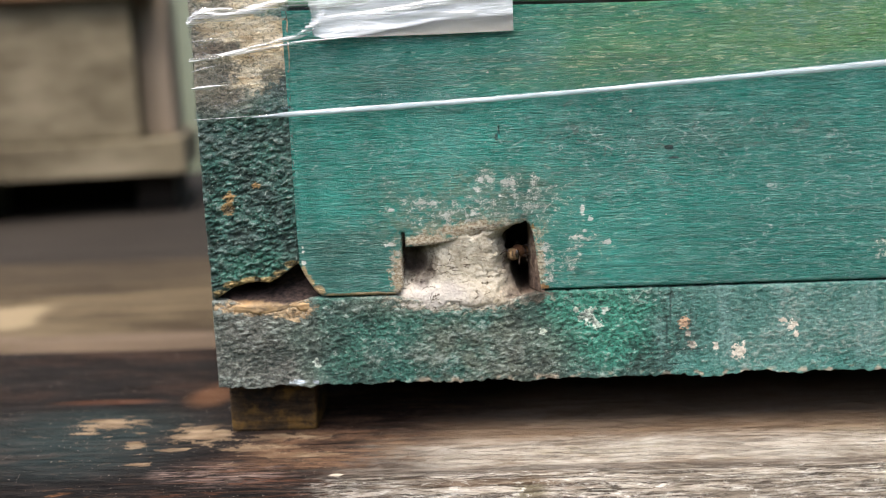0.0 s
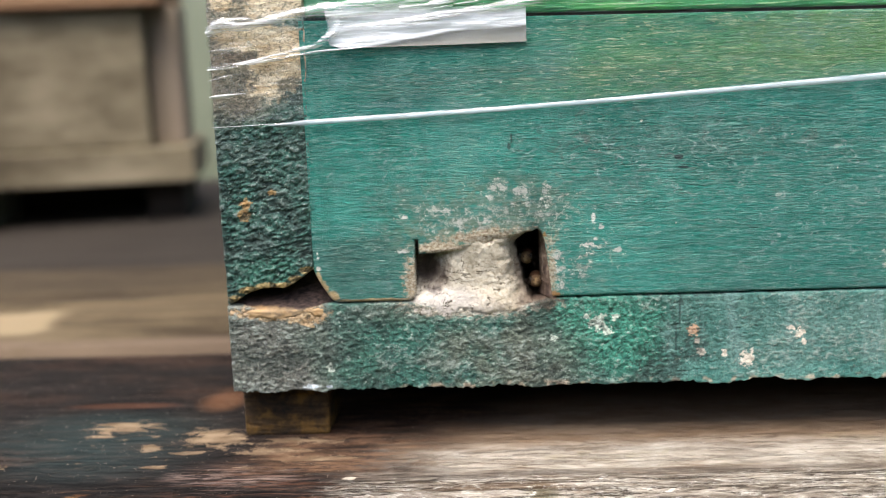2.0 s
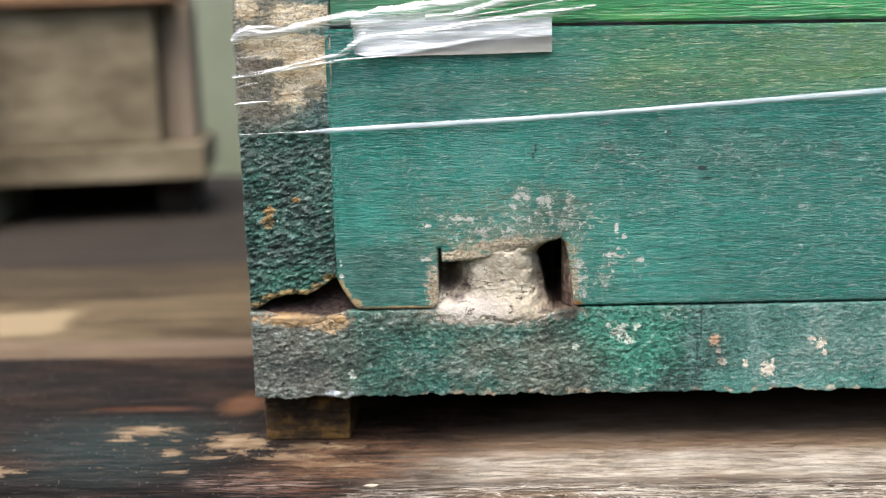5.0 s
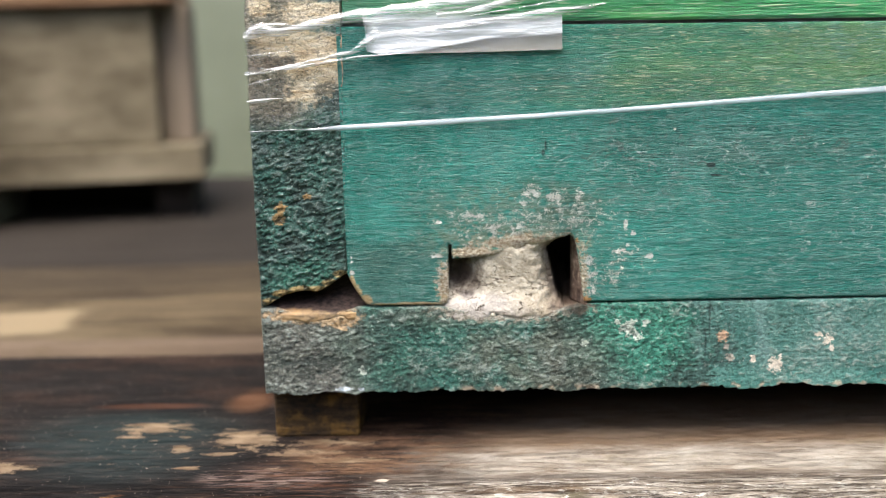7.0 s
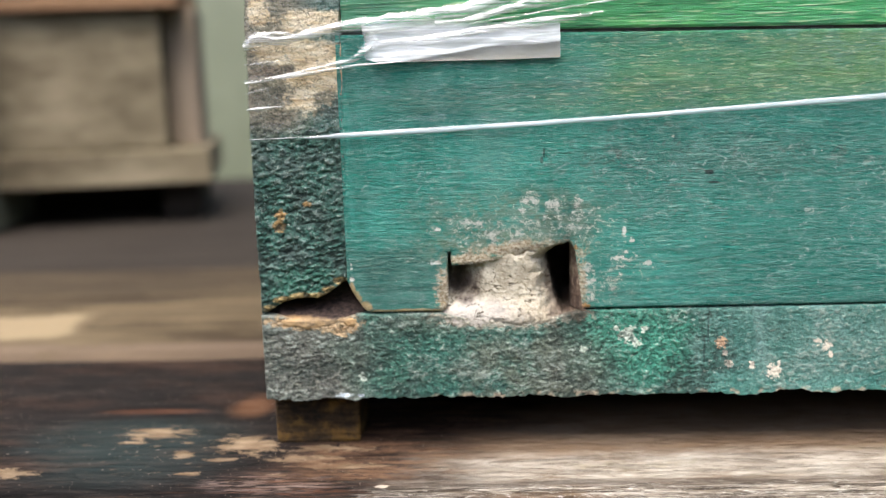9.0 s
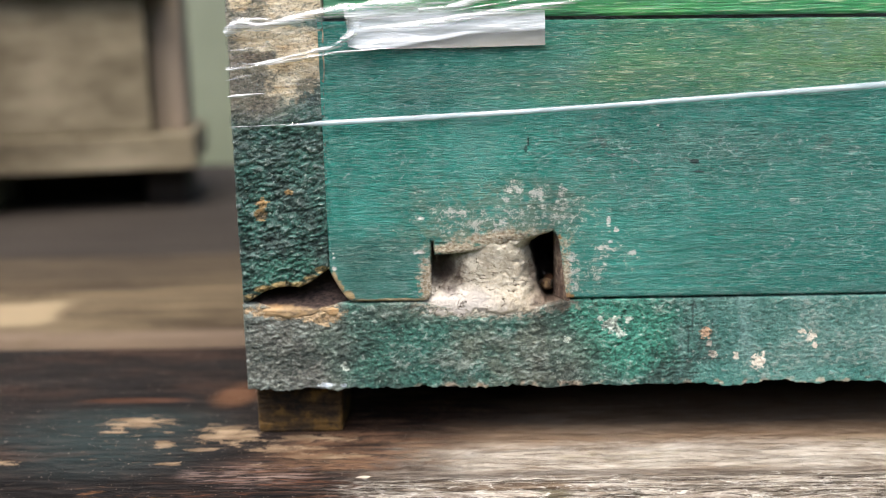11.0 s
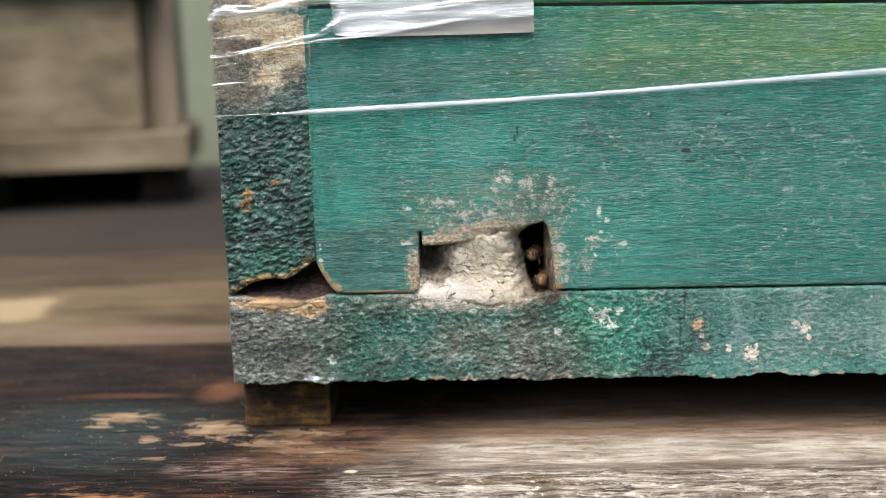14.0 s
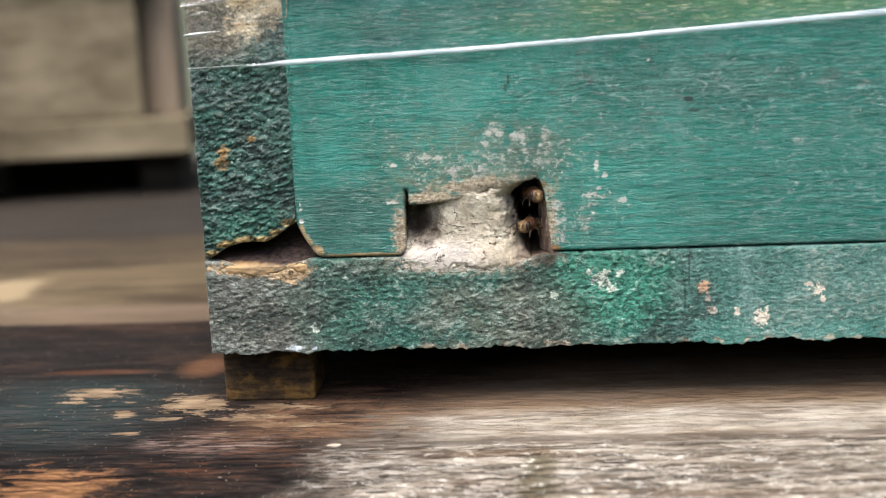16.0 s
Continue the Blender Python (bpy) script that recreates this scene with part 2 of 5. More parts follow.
    c = m.mix(lip, c, m.ramp(m.noise(1700, (0.8, 1, 1), 5, 0.7, 30), (0.36, (0.20, 0.135, 0.075)), (0.5, (0.50, 0.42, 0.29)), (0.62, (0.72, 0.68, 0.55))))
    inside = m.step(m.y, 0.0022, 0.004)
    c = m.mix(inside, c, m.mix(cloud, (0.10, 0.06, 0.045), (0.26, 0.18, 0.13)))
    c = m.mix(m.most(m.blob(68.0, 32.9, 0.5, 0.7, 0.6, crust, 2.6), m.blob(69.8, 19.9, 1.1, 0.5, 0.6, crust, 2.6)), c, (0.40, 0.22, 0.08))
    scratch = m.mul(m.most(m.blob(61.7, 53.2, 0.28, 1.1, 0.6, speck, 0.9), m.blob(61.2, 51.5, 0.32, 0.7, 0.6, speck, 0.9)), 0.8)
    c = m.mix(scratch, c, (0.006, 0.03, 0.028))
    c = m.mix(m.most(m.blob(95.8, 48.1, 0.9, 0.45, 0.6, speck, 0.8), m.blob(96.5, 46.0, 1.3, 0.2, 0.8, speck, 0.9)), c, (0.01, 0.04, 0.04))
    m.bump(m.add(m.add(m.mul(grain, 1.0), m.mul(fine, 0.5)), m.add(m.mul(m.step(lit, 0.69, 0.73), 0.3), m.mul(stroke, 0.25))), 0.0011, 1.0)
    return m.done(c, m.step(grain, 0.1, 1.3))


def paint_upper():
    m = Mat("bright_green_paint", 0.45)
    grain = m.noise(1, (130, 1, 2200), 5, 0.6, 31, warp=0.3)
    cloud = m.noise(60, (0.6, 1, 1), 4, 0.6, 33)
    c = m.ramp(cloud, (0.3, (0.014, 0.19, 0.075)), (0.55, (0.03, 0.29, 0.09)), (0.8, (0.10, 0.42, 0.08)))
    c = m.mix(m.mul(m.step(grain, 0.48, 0.33), 0.7), c, (0.008, 0.05, 0.03))
    c = m.mix(m.mul(m.step(grain, 0.56, 0.66), 0.75), c, (0.50, 0.62, 0.38))
    leftw = m.step(m.x, 0.055, 0.030)
    c = m.mix(m.mul(leftw, 0.6), c, (0.015, 0.10, 0.075))
    m.bump(grain, 0.0006, 0.9)
    return m.done(c)


def paint_rough(post):
    """The same paint on rough end grain; a post piece and a floor-board piece."""
    m = Mat("rough_paint_post" if post else "rough_paint_floor", 0.7, spec=0.35)
    lump = m.noise(800, (0.65, 0.7, 1.2), 6, 0.70, 41, turn=0.3)
    rel = m.t.nodes.new("ShaderNodeAttribute")
    rel.attribute_name = "ridge"
    ridge = rel.outputs["Fac"]
    cloud = m.noise(140, (1, 1, 1), 4, 0.6, 43)
    big = m.noise(45, (1, 1, 1), 3, 0.55, 44)
    speck = m.noise(2100, (0.7, 1, 1), 4, 0.65, 45)
    teal = m.ramp(lump, (0.28, (0.014, 0.050, 0.042)), (0.5, (0.034, 0.135, 0.107)), (0.70, (0.105, 0.25, 0.20)))
    if post:
        c = m.mix(m.mul(m.step(cloud, 0.45, 0.7), 0.5), teal, (0.07, 0.095, 0.092))
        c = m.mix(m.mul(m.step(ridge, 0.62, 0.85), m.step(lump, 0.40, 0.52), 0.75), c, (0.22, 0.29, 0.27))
        c = m.mix(m.mul(m.step(lump, 0.56, 0.64), m.step(speck, 0.48, 0.56), 0.8), c, (0.34, 0.41, 0.38))
        c = m.mix(m.step(cloud, 0.2, 0.7), c, m.mix(0.5, c, (0.060, 0.072, 0.069)))
        green = m.mul(m.blob(11, 26, 9, 4, 1.2, cloud), 0.35)
        c = m.mix(green, c, (0.02, 0.16, 0.10))
        # bare wood high on the post
        rag = m.noise(330, (1, 1, 1.2), 6, 0.72, 50)
        bare = m.most(m.blob(11.5, 75.2, 9.5, 2.6, 0.4, rag, 0.9), m.blob(15.6, 70.2, 6.2, 5.0, 0.3, rag, 1.0), m.blob(13.2, 66.4, 4.4, 3.6, 0.35, rag, 1.4), m.blob(14.5, 81.4, 7.0, 2.4, 0.5, rag, 1.1), m.blob(3.6, 84, 2.2, 3.4, 0.5, rag, 1.0))
        tan = m.ramp(m.noise(400, (0.4, 1, 2), 4, 0.6, 47), (0.3, (0.40, 0.28, 0.15)), (0.5, (0.63, 0.52, 0.35)), (0.72, (0.82, 0.75, 0.60)))
        murk = m.mul(m.step(m.z, 0.056, 0.062), m.step(m.x, 0.016, 0.008))
        c = m.mix(m.mul(murk, 0.7), c, m.ramp(lump, (0.35, (0.12, 0.09, 0.066)), (0.65, (0.42, 0.34, 0.245))))
        c = m.mix(bare, c, tan)
        c = m.mix(m.mul(m.blob(4.5, 71.2, 5.0, 1.2, 0.8, lump, 1.3), 0.5), c, (0.13, 0.085, 0.055))
        c = m.mix(m.mul(m.blob(17, 64.5, 3.5, 3.0, 0.5, rag, 1.4), m.step(lump, 0.62, 0.5), 0.75), c, (0.02, 0.035, 0.032))
        rust = m.most(m.blob(5.6, 41.0, 1.2, 1.2, 0.35, lump, 1.6), m.blob(5.0, 38.8, 1.5, 1.2, 0.35, lump, 1.6), m.blob(11.4, 43.4, 1.0, 0.6, 0.5, lump, 1.5))
        c = m.mix(m.mul(rust, 0.92), c, m.mix(lump, (0.24, 0.12, 0.035), (0.48, 0.32, 0.14)))
        edge = m.most(*[m.blob(ex, ez, er, 0.85, 0.5, lump, 0.3) for ex, ez, er in ((2, 20.6, 1.6), (5, 22.5, 2.2), (9, 23.3, 2.4), (12.5, 23.2, 2.2), (15.3, 24.6, 1.8), (17.8, 26.5, 1.6))])
        c = m.mix(edge, c, m.mix(lump, (0.30, 0.19, 0.06), (0.52, 0.40, 0.19)))
        c = m.mix(m.mul(m.step(m.x, 0.0008, 0.0002), m.step(speck, 0.5, 0.65), 0.6), c, (0.30, 0.30, 0.25))
    else:
        grey = m.mul(m.step(m.add(m.x, m.mul(m.math("SUBTRACT", lump, 0.5), 0.008)), 0.0245, 0.0195), m.most(m.step(big, 0.2, 0.5), 0.7))
        c = m.mix(m.mul(m.step(cloud, 0.42, 0.66), 0.55), teal, (0.075, 0.085, 0.075))
        c = m.mix(m.mul(grey, 0.8), c, m.ramp(lump, (0.3, (0.045, 0.043, 0.037)), (0.68, (0.28, 0.27, 0.24))))
        mid = m.mul(m.step(m.x, 0.035, 0.05), m.step(m.x, 0.072, 0.062), m.step(cloud, 0.35, 0.6))
        c = m.mix(m.mul(mid, 0.6), c, m.ramp(lump, (0.3, (0.05, 0.06, 0.043)), (0.7, (0.25, 0.265, 0.2))))
        vivid = m.mul(m.blob(80, 12, 12, 9, 1.0, cloud, 0.7), 0.8)
        c = m.mix(vivid, c, m.ramp(lump, (0.32, (0.020, 0.135, 0.098)), (0.66, (0.075, 0.38, 0.26))))
        pale = m.step(m.add(m.x, m.mul(m.math("SUBTRACT", cloud, 0.5), 0.02)), 0.088, 0.100)
        umber = m.most(m.blob(68, 6, 8, 7, 1.2, cloud, 0.9), m.mul(m.blob(36, 17, 10, 2.5, 1.2, cloud, 0.9), 0.8), m.mul(m.blob(10, 9, 16, 9, 1.0, cloud, 0.8), 0.5))
        c = m.mix(m.mul(umber, 0.6), c, m.ramp(lump, (0.32, (0.052, 0.045, 0.036)), (0.66, (0.215, 0.20, 0.165))))
        leafy = m.mul(m.blob(30, 9, 12, 8, 1.2, cloud, 0.9), m.step(big, 0.2, 0.5))
        c = m.mix(m.mul(leafy, 0.5), c, m.ramp(lump, (0.32, (0.010, 0.065, 0.045)), (0.66, (0.06, 0.24, 0.165))))
        c = m.mix(m.mul(pale, 0.8), c, m.ramp(m.add(m.mul(cloud, 0.6), m.mul(lump, 0.4)), (0.35, (0.03, 0.135, 0.115)), (0.65, (0.14, 0.285, 0.25))))
        c = m.mix(m.mul(pale, m.step(m.noise(1, (170, 1, 24), 4, 0.6, 59), 0.50, 0.68), 0.5), c, (0.20, 0.33, 0.31))
        c = m.mix(m.mul(pale, m.step(m.z, 0.006, 0.001), 0.35), c, (0.10, 0.33, 0.28))
        white = m.mul(m.step(lump, 0.55, 0.62), m.step(speck, 0.50, 0.57))
        c = m.mix(m.mul(white, m.most(m.step(m.x, 0.120, 0.080), 0.5), 0.7), c, (0.40, 0.47, 0.42))
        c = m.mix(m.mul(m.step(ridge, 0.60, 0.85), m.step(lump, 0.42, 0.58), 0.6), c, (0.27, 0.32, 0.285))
        c = m.mix(m.mul(m.step(speck, 0.47, 0.40), m.step(lump, 0.55, 0.48), m.most(m.step(m.x, 0.112, 0.088), 0.45), 0.6), c, (0.012, 0.028, 0.025))
        rag = m.noise(1300, (0.8, 1, 1), 4, 0.7, 46)
        for px, pz, r in ((110.1, 5.0, 2.0), (98.9, 11.3, 1.5), (99.6, 9.0, 0.7), (100.6, 6.5, 1.1), (105.4, 6.3, 0.9), (119.1, 11.3, 1.0), (121.0, 10.1, 1.2), (121.9, 8.4, 0.8), (78.8, 13.4, 2.0), (80.8, 11.6, 1.3), (76.5, 15, 0.9), (21.5, 5, 1.1), (82.6, 14.6, 0.8), (69.5, 10.5, 0.9)):
            c = m.mix(m.blob(px, pz, r * 0.7, r * 0.75, 0.35, rag, 2.4), c, (0.56, 0.36, 0.23) if px == 98.9 else (0.66, 0.60, 0.50) if px > 95 else (0.56, 0.64, 0.55))
        # bare wood below the two openings
        tan = m.ramp(m.noise(700, (0.5, 1, 1.5), 6, 0.7, 48), (0.33, (0.24, 0.15, 0.075)), (0.62, (0.54, 0.40, 0.24)))
        c = m.mix(m.most(m.blob(11.0, 17.6, 9.5, 1.7, 0.4, lump, 1.2), m.blob(17.0, 16.6, 4.2, 1.9, 0.4, lump, 1.4)), c, tan)
        c = m.mix(m.blob(54, 17.9, 14.0, 2.4, 0.5, lump, 1.6), c, m.ramp(lump, (0.3, (0.26, 0.23, 0.17)), (0.65, (0.58, 0.54, 0.45))))
        c = m.mix(m.mul(m.blob(68.2, 18.2, 2.4, 1.5, 0.7, lump, 1.0), 0.85), c, (0.10, 0.065, 0.045))
        rim = m.mul(m.step(m.z, 0.0016, 0.0004), m.step(m.noise(300, (1, 1, 1), 3, 0.5, 49), 0.52, 0.60), m.step(m.x, 0.02, 0.05), 0.8)
        c = m.mix(rim, c, (0.48, 0.38, 0.28))
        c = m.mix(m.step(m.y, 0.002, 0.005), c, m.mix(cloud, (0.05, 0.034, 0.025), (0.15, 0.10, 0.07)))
        c = m.mix(m.most(m.blob(17.5, 0.9, 1.6, 0.5, 0.6, speck, 1.4), m.blob(21, 0.8, 0.7, 0.35, 0.6, speck, 1.2)), c, (0.62, 0.70, 0.76))
        crack = m.most(m.blob(96.0, 14.5, 0.22, 4.0, 0.8, lump, 1.2), m.blob(95.2, 9.6, 0.22, 3.0, 0.8, lump, 1.2), m.blob(98, 5.6, 5, 0.22, 0.8, lump, 1.6))
        c = m.mix(m.mul(crack, 0.6), c, (0.01, 0.03, 0.03))
    # crevice shade put into the colour, following the carved relief
    pit_shade = m.mul(m.step(ridge, 0.42, 0.12), m.step(m.y, 0.0035, 0.002), 0.75 if post else 0.6)
    c = m.mix(pit_shade, c, (0.010, 0.022, 0.019))
    wig = m.noise(720, (0.8, 1, 1.2), 3, 0.6, 54, warp=0.6)
    line = m.step(m.math("ABSOLUTE", m.math("SUBTRACT", wig, 0.5)), 0.034, 0.010)
    c = m.mix(m.mul(line, m.step(speck, 0.66, 0.48), m.step(m.y, 0.002, 0.001), 0.7 if post else m.mul(m.most(m.step(m.x, 0.125, 0.085), 0.5), 0.65)), c, (0.012, 0.026, 0.022))
    crumb = m.mul(m.step(m.noise(1150, (0.8, 1, 1), 6, 0.75, 56), 0.60, 0.64), m.step(m.y, 0.002, 0.001))
    c = m.mix(m.mul(crumb, 0.6), c, (0.38, 0.43, 0.385))
    m.bump(m.add(m.mul(lump, 0.8), m.mul(speck, 0.6)), 0.0007, 0.9)
    return m.done(c)


def plug_mat():
    """Dried mud smoothed by the bees: grey cream, combed, with fine cracks; brown stain and painted shade towards both
    holes.
    """
    m = Mat("dried_mud", 0.95, spec=0.15)
    a = m.noise(230, (1, 1, 1), 5, 0.65, 51)
    b = m.noise(1500, (1, 1, 1), 3, 0.6, 52)
    c = m.ramp(a, (0.30, (0.34, 0.29, 0.215)), (0.5, (0.54, 0.49, 0.39)), (0.70, (0.70, 0.665, 0.56)))
    c = m.mix(m.mul(m.step(b, 0.50, 0.38), 0.35), c, (0.26, 0.215, 0.15))
    fib = m.noise(1, (700, 700, 950), 6, 0.74, 53, warp=1.0)
    c = m.mix(m.mul(m.step(fib, 0.46, 0.36), 0.4), c, (0.22, 0.175, 0.12))
    c = m.mix(m.mul(m.step(fib, 0.55, 0.64), 0.6), c, (0.70, 0.67, 0.58))
    # chalky foot below the closed hole, brown foot below the open one
    c = m.mix(m.mul(m.blob(47, 18.5, 8, 3.2, 1.2, a, 1.0), 0.6), c, (0.52, 0.49, 0.47))
    tanned = m.most(m.mul(m.step(m.x, 0.050, 0.064), m.step(m.z, 0.0265, 0.017)), m.mul(m.step(m.z, 0.0285, 0.031), 0.5))
    c = m.mix(m.mul(tanned, m.step(a, 0.35, 0.6), 0.55), c, (0.33, 0.26, 0.165))
    wig = m.noise(210, (0.55, 1, 1.3), 4, 0.6, 58, turn=0.5, warp=1.2)
    crack = m.mul(m.step(m.math("ABSOLUTE", m.math("SUBTRACT", wig, 0.5)), 0.016, 0.004), m.step(m.noise(330, (1, 1, 1), 3, 0.5, 60), 0.47, 0.54), m.step(m.z, 0.0305, 0.0285))
    c = m.mix(m.mul(crack, 0.9), c, (0.085, 0.06, 0.04))
    # shade of both holes put into the colour, together with brown staining
    slit_depth = m.add(m.y, m.mul(m.math("SUBTRACT", a, 0.5), 0.006))
    stained_shade = m.most(m.blob(43.8, 25.5, 4.2, 4.0, 1.0, a, 1.1), m.mul(m.step(m.y, 0.0075, 0.011), 0.97), m.mul(m.step(slit_depth, 0.0016, 0.0058), m.step(m.x, 0.0535, 0.0595), 0.88), m.blob(66.0, 18.8, 4.2, 3.0, 1.0, a, 1.1))
    c = m.mix(m.mul(stained_shade, 0.92), c, m.ramp(a, (0.35, (0.045, 0.032, 0.028)), (0.65, (0.12, 0.088, 0.07))))
    m.bump(m.add(m.add(m.mul(a, 0.7), m.mul(b, 0.2)), m.add(m.mul(fib, 0.5), m.mul(crack, -0.5))), 0.0010, 0.9)
    return m.done(c)


def notch_mat():
    m = Mat("gnawed_wood", 0.85, spec=0.2)
    a = m.noise(420, (0.6, 0.6, 1.4), 4, 0.6, 55)
    c = m.ramp(a, (0.3, (0.30, 0.18, 0.08)), (0.55, (0.50, 0.35, 0.19)), (0.8, (0.62, 0.50, 0.34)))
    # shade of the cave put into the wood's colour, darker with depth
    c = m.mix(m.step(m.add(m.y, m.mul(a, 0.004)), 0.0014, 0.0034), c, m.ramp(m.noise(1100, (0.7, 1, 1), 5, 0.75, 57), (0.36, (0.008, 0.006, 0.006)), (0.62, (0.052, 0.035, 0.030))))
    m.bump(a, 0.0006, 0.9)
    return m.done(c)


def plain_wood(name, dark, light, scale=1.0, seed=60.0, axis=0, rough=0.85):
    """Raw wood with grain along one axis."""
    m = Mat(name, rough, spec=0.15)
    st = [700 * scale] * 3
    st[axis] = 35 * scale
    g = m.noise(1, st, 5, 0.62, seed, warp=0.4)
    cl = m.noise(28 * scale, (1, 1, 1), 4, 0.6, seed + 1)
    c = m.ramp(g, (0.28, dark), (0.72, light))
    c = m.mix(m.mul(m.step(cl, 0.5, 0.75), 0.5), c, [v * 0.55 for v in dark])
    c = m.mix(m.mul(m.step(cl, 0.45, 0.25), 0.4), c, light)
    m.bump(g, 0.0008, 0.8)
    return m.done(c)


def plank_mat():
    """Weathered plank: charred dark with peeled patches at one end, bleached and open-grained at the other."""
    m = Mat("weathered_plank", 0.9, spec=0.05)
    g = m.noise(1, (60, 560, 560), 7, 0.70, 71, warp=0.9)
    g2 = m.noise(1, (150, 1700, 1700), 5, 0.65, 72, warp=0.7)
    cl = m.noise(38, (0.45, 1.3, 1.3), 5, 0.62, 73)
    fl = m.noise(230, (0.45, 1.5, 1.5), 7, 0.74, 74)
    chip = m.noise(1, (170, 620, 620), 7, 0.72, 77, warp=0.5)
    open_grain = m.step(m.add(m.y, m.mul(m.math("SUBTRACT", fl, 0.5), 0.003)), -0.012, -0.0155)
    blot = m.noise(80, (0.45, 1.2, 1.2), 9, 0.72, 78)
    broad = m.noise(75, (0.6, 1.5, 1.5), 9, 0.72, 86, warp=0.5)
    pale = m.ramp(broad, (0.30, (0.13, 0.102, 0.077)), (0.43, (0.22, 0.188, 0.15)), (0.54, (0.325, 0.292, 0.243)), (0.68, (0.45, 0.42, 0.365)))
    pale = m.mix(m.mul(m.step(blot, 0.47, 0.36), 0.45), pale, (0.19, 0.135, 0.09))
    pale = m.mix(m.mul(m.step(g, 0.45, 0.35), m.most(open_grain, 0.35), 0.5), pale, (0.14, 0.10, 0.072))
    pale = m.mix(m.mul(m.step(m.noise(900, (0.7, 1, 1), 3, 0.6, 80), 0.34, 0.29), 0.6), pale, (0.09, 0.07, 0.05))
    pale = m.mix(m.mul(m.step(m.noise(120, (0.6, 1.2, 1.2), 6, 0.7, 87), 0.55, 0.66), 0.35), pale, (0.27, 0.24, 0.15))
    pale = m.mix(m.mul(open_grain, m.step(g2, 0.50, 0.43), 0.6), pale, (0.06, 0.045, 0.034))
    pale = m.mix(m.mul(open_grain, 0.65), pale, m.ramp(m.add(m.mul(g, 0.5), m.mul(fl, 0.5)), (0.34, (0.13, 0.10, 0.072)), (0.48, (0.38, 0.33, 0.27)), (0.62, (0.72, 0.68, 0.60))))
    lichen = m.mul(open_grain, m.step(fl, 0.50, 0.66), m.step(g2, 0.5, 0.6))
    pale = m.mix(m.mul(lichen, 0.5), pale, (0.66, 0.64, 0.58))
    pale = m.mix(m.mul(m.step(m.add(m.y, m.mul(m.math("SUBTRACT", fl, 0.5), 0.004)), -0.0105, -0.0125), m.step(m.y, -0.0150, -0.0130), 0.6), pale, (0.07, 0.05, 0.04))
    pale = m.mix(m.mul(m.spot(65, -26, 3.5, 9, 1.0, fl), 0.75), pale, (0.10, 0.085, 0.04))
    crack = m.noise(1, (45, 760, 760), 7, 0.7, 83, warp=0.9)
    thin = m.step(m.math("ABSOLUTE", m.math("SUBTRACT", crack, 0.5)), 0.030, 0.008)
    pale = m.mix(m.mul(thin, m.most(open_grain, m.mul(m.step(blot, 0.52, 0.42), 0.5)), m.step(fl, 0.34, 0.5), 0.95), pale, (0.045, 0.033, 0.025))
    bits = m.noise(520, (0.55, 1.2, 1.2), 9, 0.82, 85)
    hair = m.noise(1, (75, 1250, 1250), 7, 0.7, 88, warp=1.2)
    pale = m.mix(m.mul(m.step(m.math("ABSOLUTE", m.math("SUBTRACT", hair, 0.5)), 0.028, 0.008), m.most(open_grain, 0.12), m.step(bits, 0.36, 0.52), 0.8), pale, (0.055, 0.040, 0.030))
    streak = m.noise(1, (26, 240, 240), 5, 0.65, 84, warp=0.8)
    pale = m.mix(m.mul(m.step(streak, 0.54, 0.66), m.most(open_grain, 0.5), 0.6), pale, (0.16, 0.105, 0.065))
    pale = m.mix(m.mul(m.step(bits, 0.45, 0.36), m.most(open_grain, 0.4), 0.75), pale, (0.085, 0.06, 0.042))
    pale = m.mix(m.mul(m.step(bits, 0.54, 0.62), m.most(m.mul(open_grain, 0.75), 0.08)), pale, (0.80, 0.76, 0.68))
    pale = m.mix(m.mul(m.step(m.add(m.x, m.mul(blot, 0.05)), 0.095, 0.14), 0.12), pale, (0.11, 0.085, 0.06))
    char = m.ramp(g, (0.30, (0.0085, 0.008, 0.0078)), (0.52, (0.019, 0.0168, 0.0158)), (0.72, (0.052, 0.038, 0.031)))
    char = m.mix(m.mul(m.step(cl, 0.45, 0.62), m.step(g, 0.40, 0.56), 0.3), char, (0.085, 0.044, 0.028))
    teal = m.spot(-35, 6, 22, 14, 1.2, cl, 0.6)
    char = m.mix(m.mul(teal, 0.5), char, (0.028, 0.046, 0.046))
    peel = m.step(fl, 0.60, 0.625)
    near = m.most(m.spot(-20, 5, 26, 12, 1.0, fl, 0.4), m.spot(0, -5, 22, 8, 1.0, fl, 0.4))
    tan = m.ramp(m.noise(300, (0.4, 1.5, 1.5), 4, 0.6, 76), (0.3, (0.12, 0.08, 0.047)), (0.6, (0.265, 0.195, 0.125)))
    char = m.mix(m.mul(peel, near, 0.8), char, tan)
    for px, py, rx, ry in ((-29, 13.2, 6.0, 3.6), (-20.3, 2.0, 2.6, 1.1), (-6, 6.0, 6.2, 3.8), (7.3, -0.5, 7.0, 1.7), (-11, -0.5, 3, 0.8), (13, 4, 7, 1.4), (-58, -6, 6, 2), (16, -4, 8, 1.0),
                           (-17, -6.5, 2.2, 0.6), (2, -7.5, 2.0, 0.6), (-33, 8.0, 3.0, 0.7)):
        char = m.mix(m.mul(m.spot(px, py, rx, ry, 0.22, chip, 2.6), 0.95), char, tan)
    rusty = m.mix(m.step(g, 0.35, 0.65), (0.07, 0.025, 0.012), (0.34, 0.18, 0.085))
    char = m.mix(m.mul(m.spot(-27, -26, 13, 6.0, 0.6, chip, 2.0), m.step(g, 0.40, 0.5)), char, rusty)
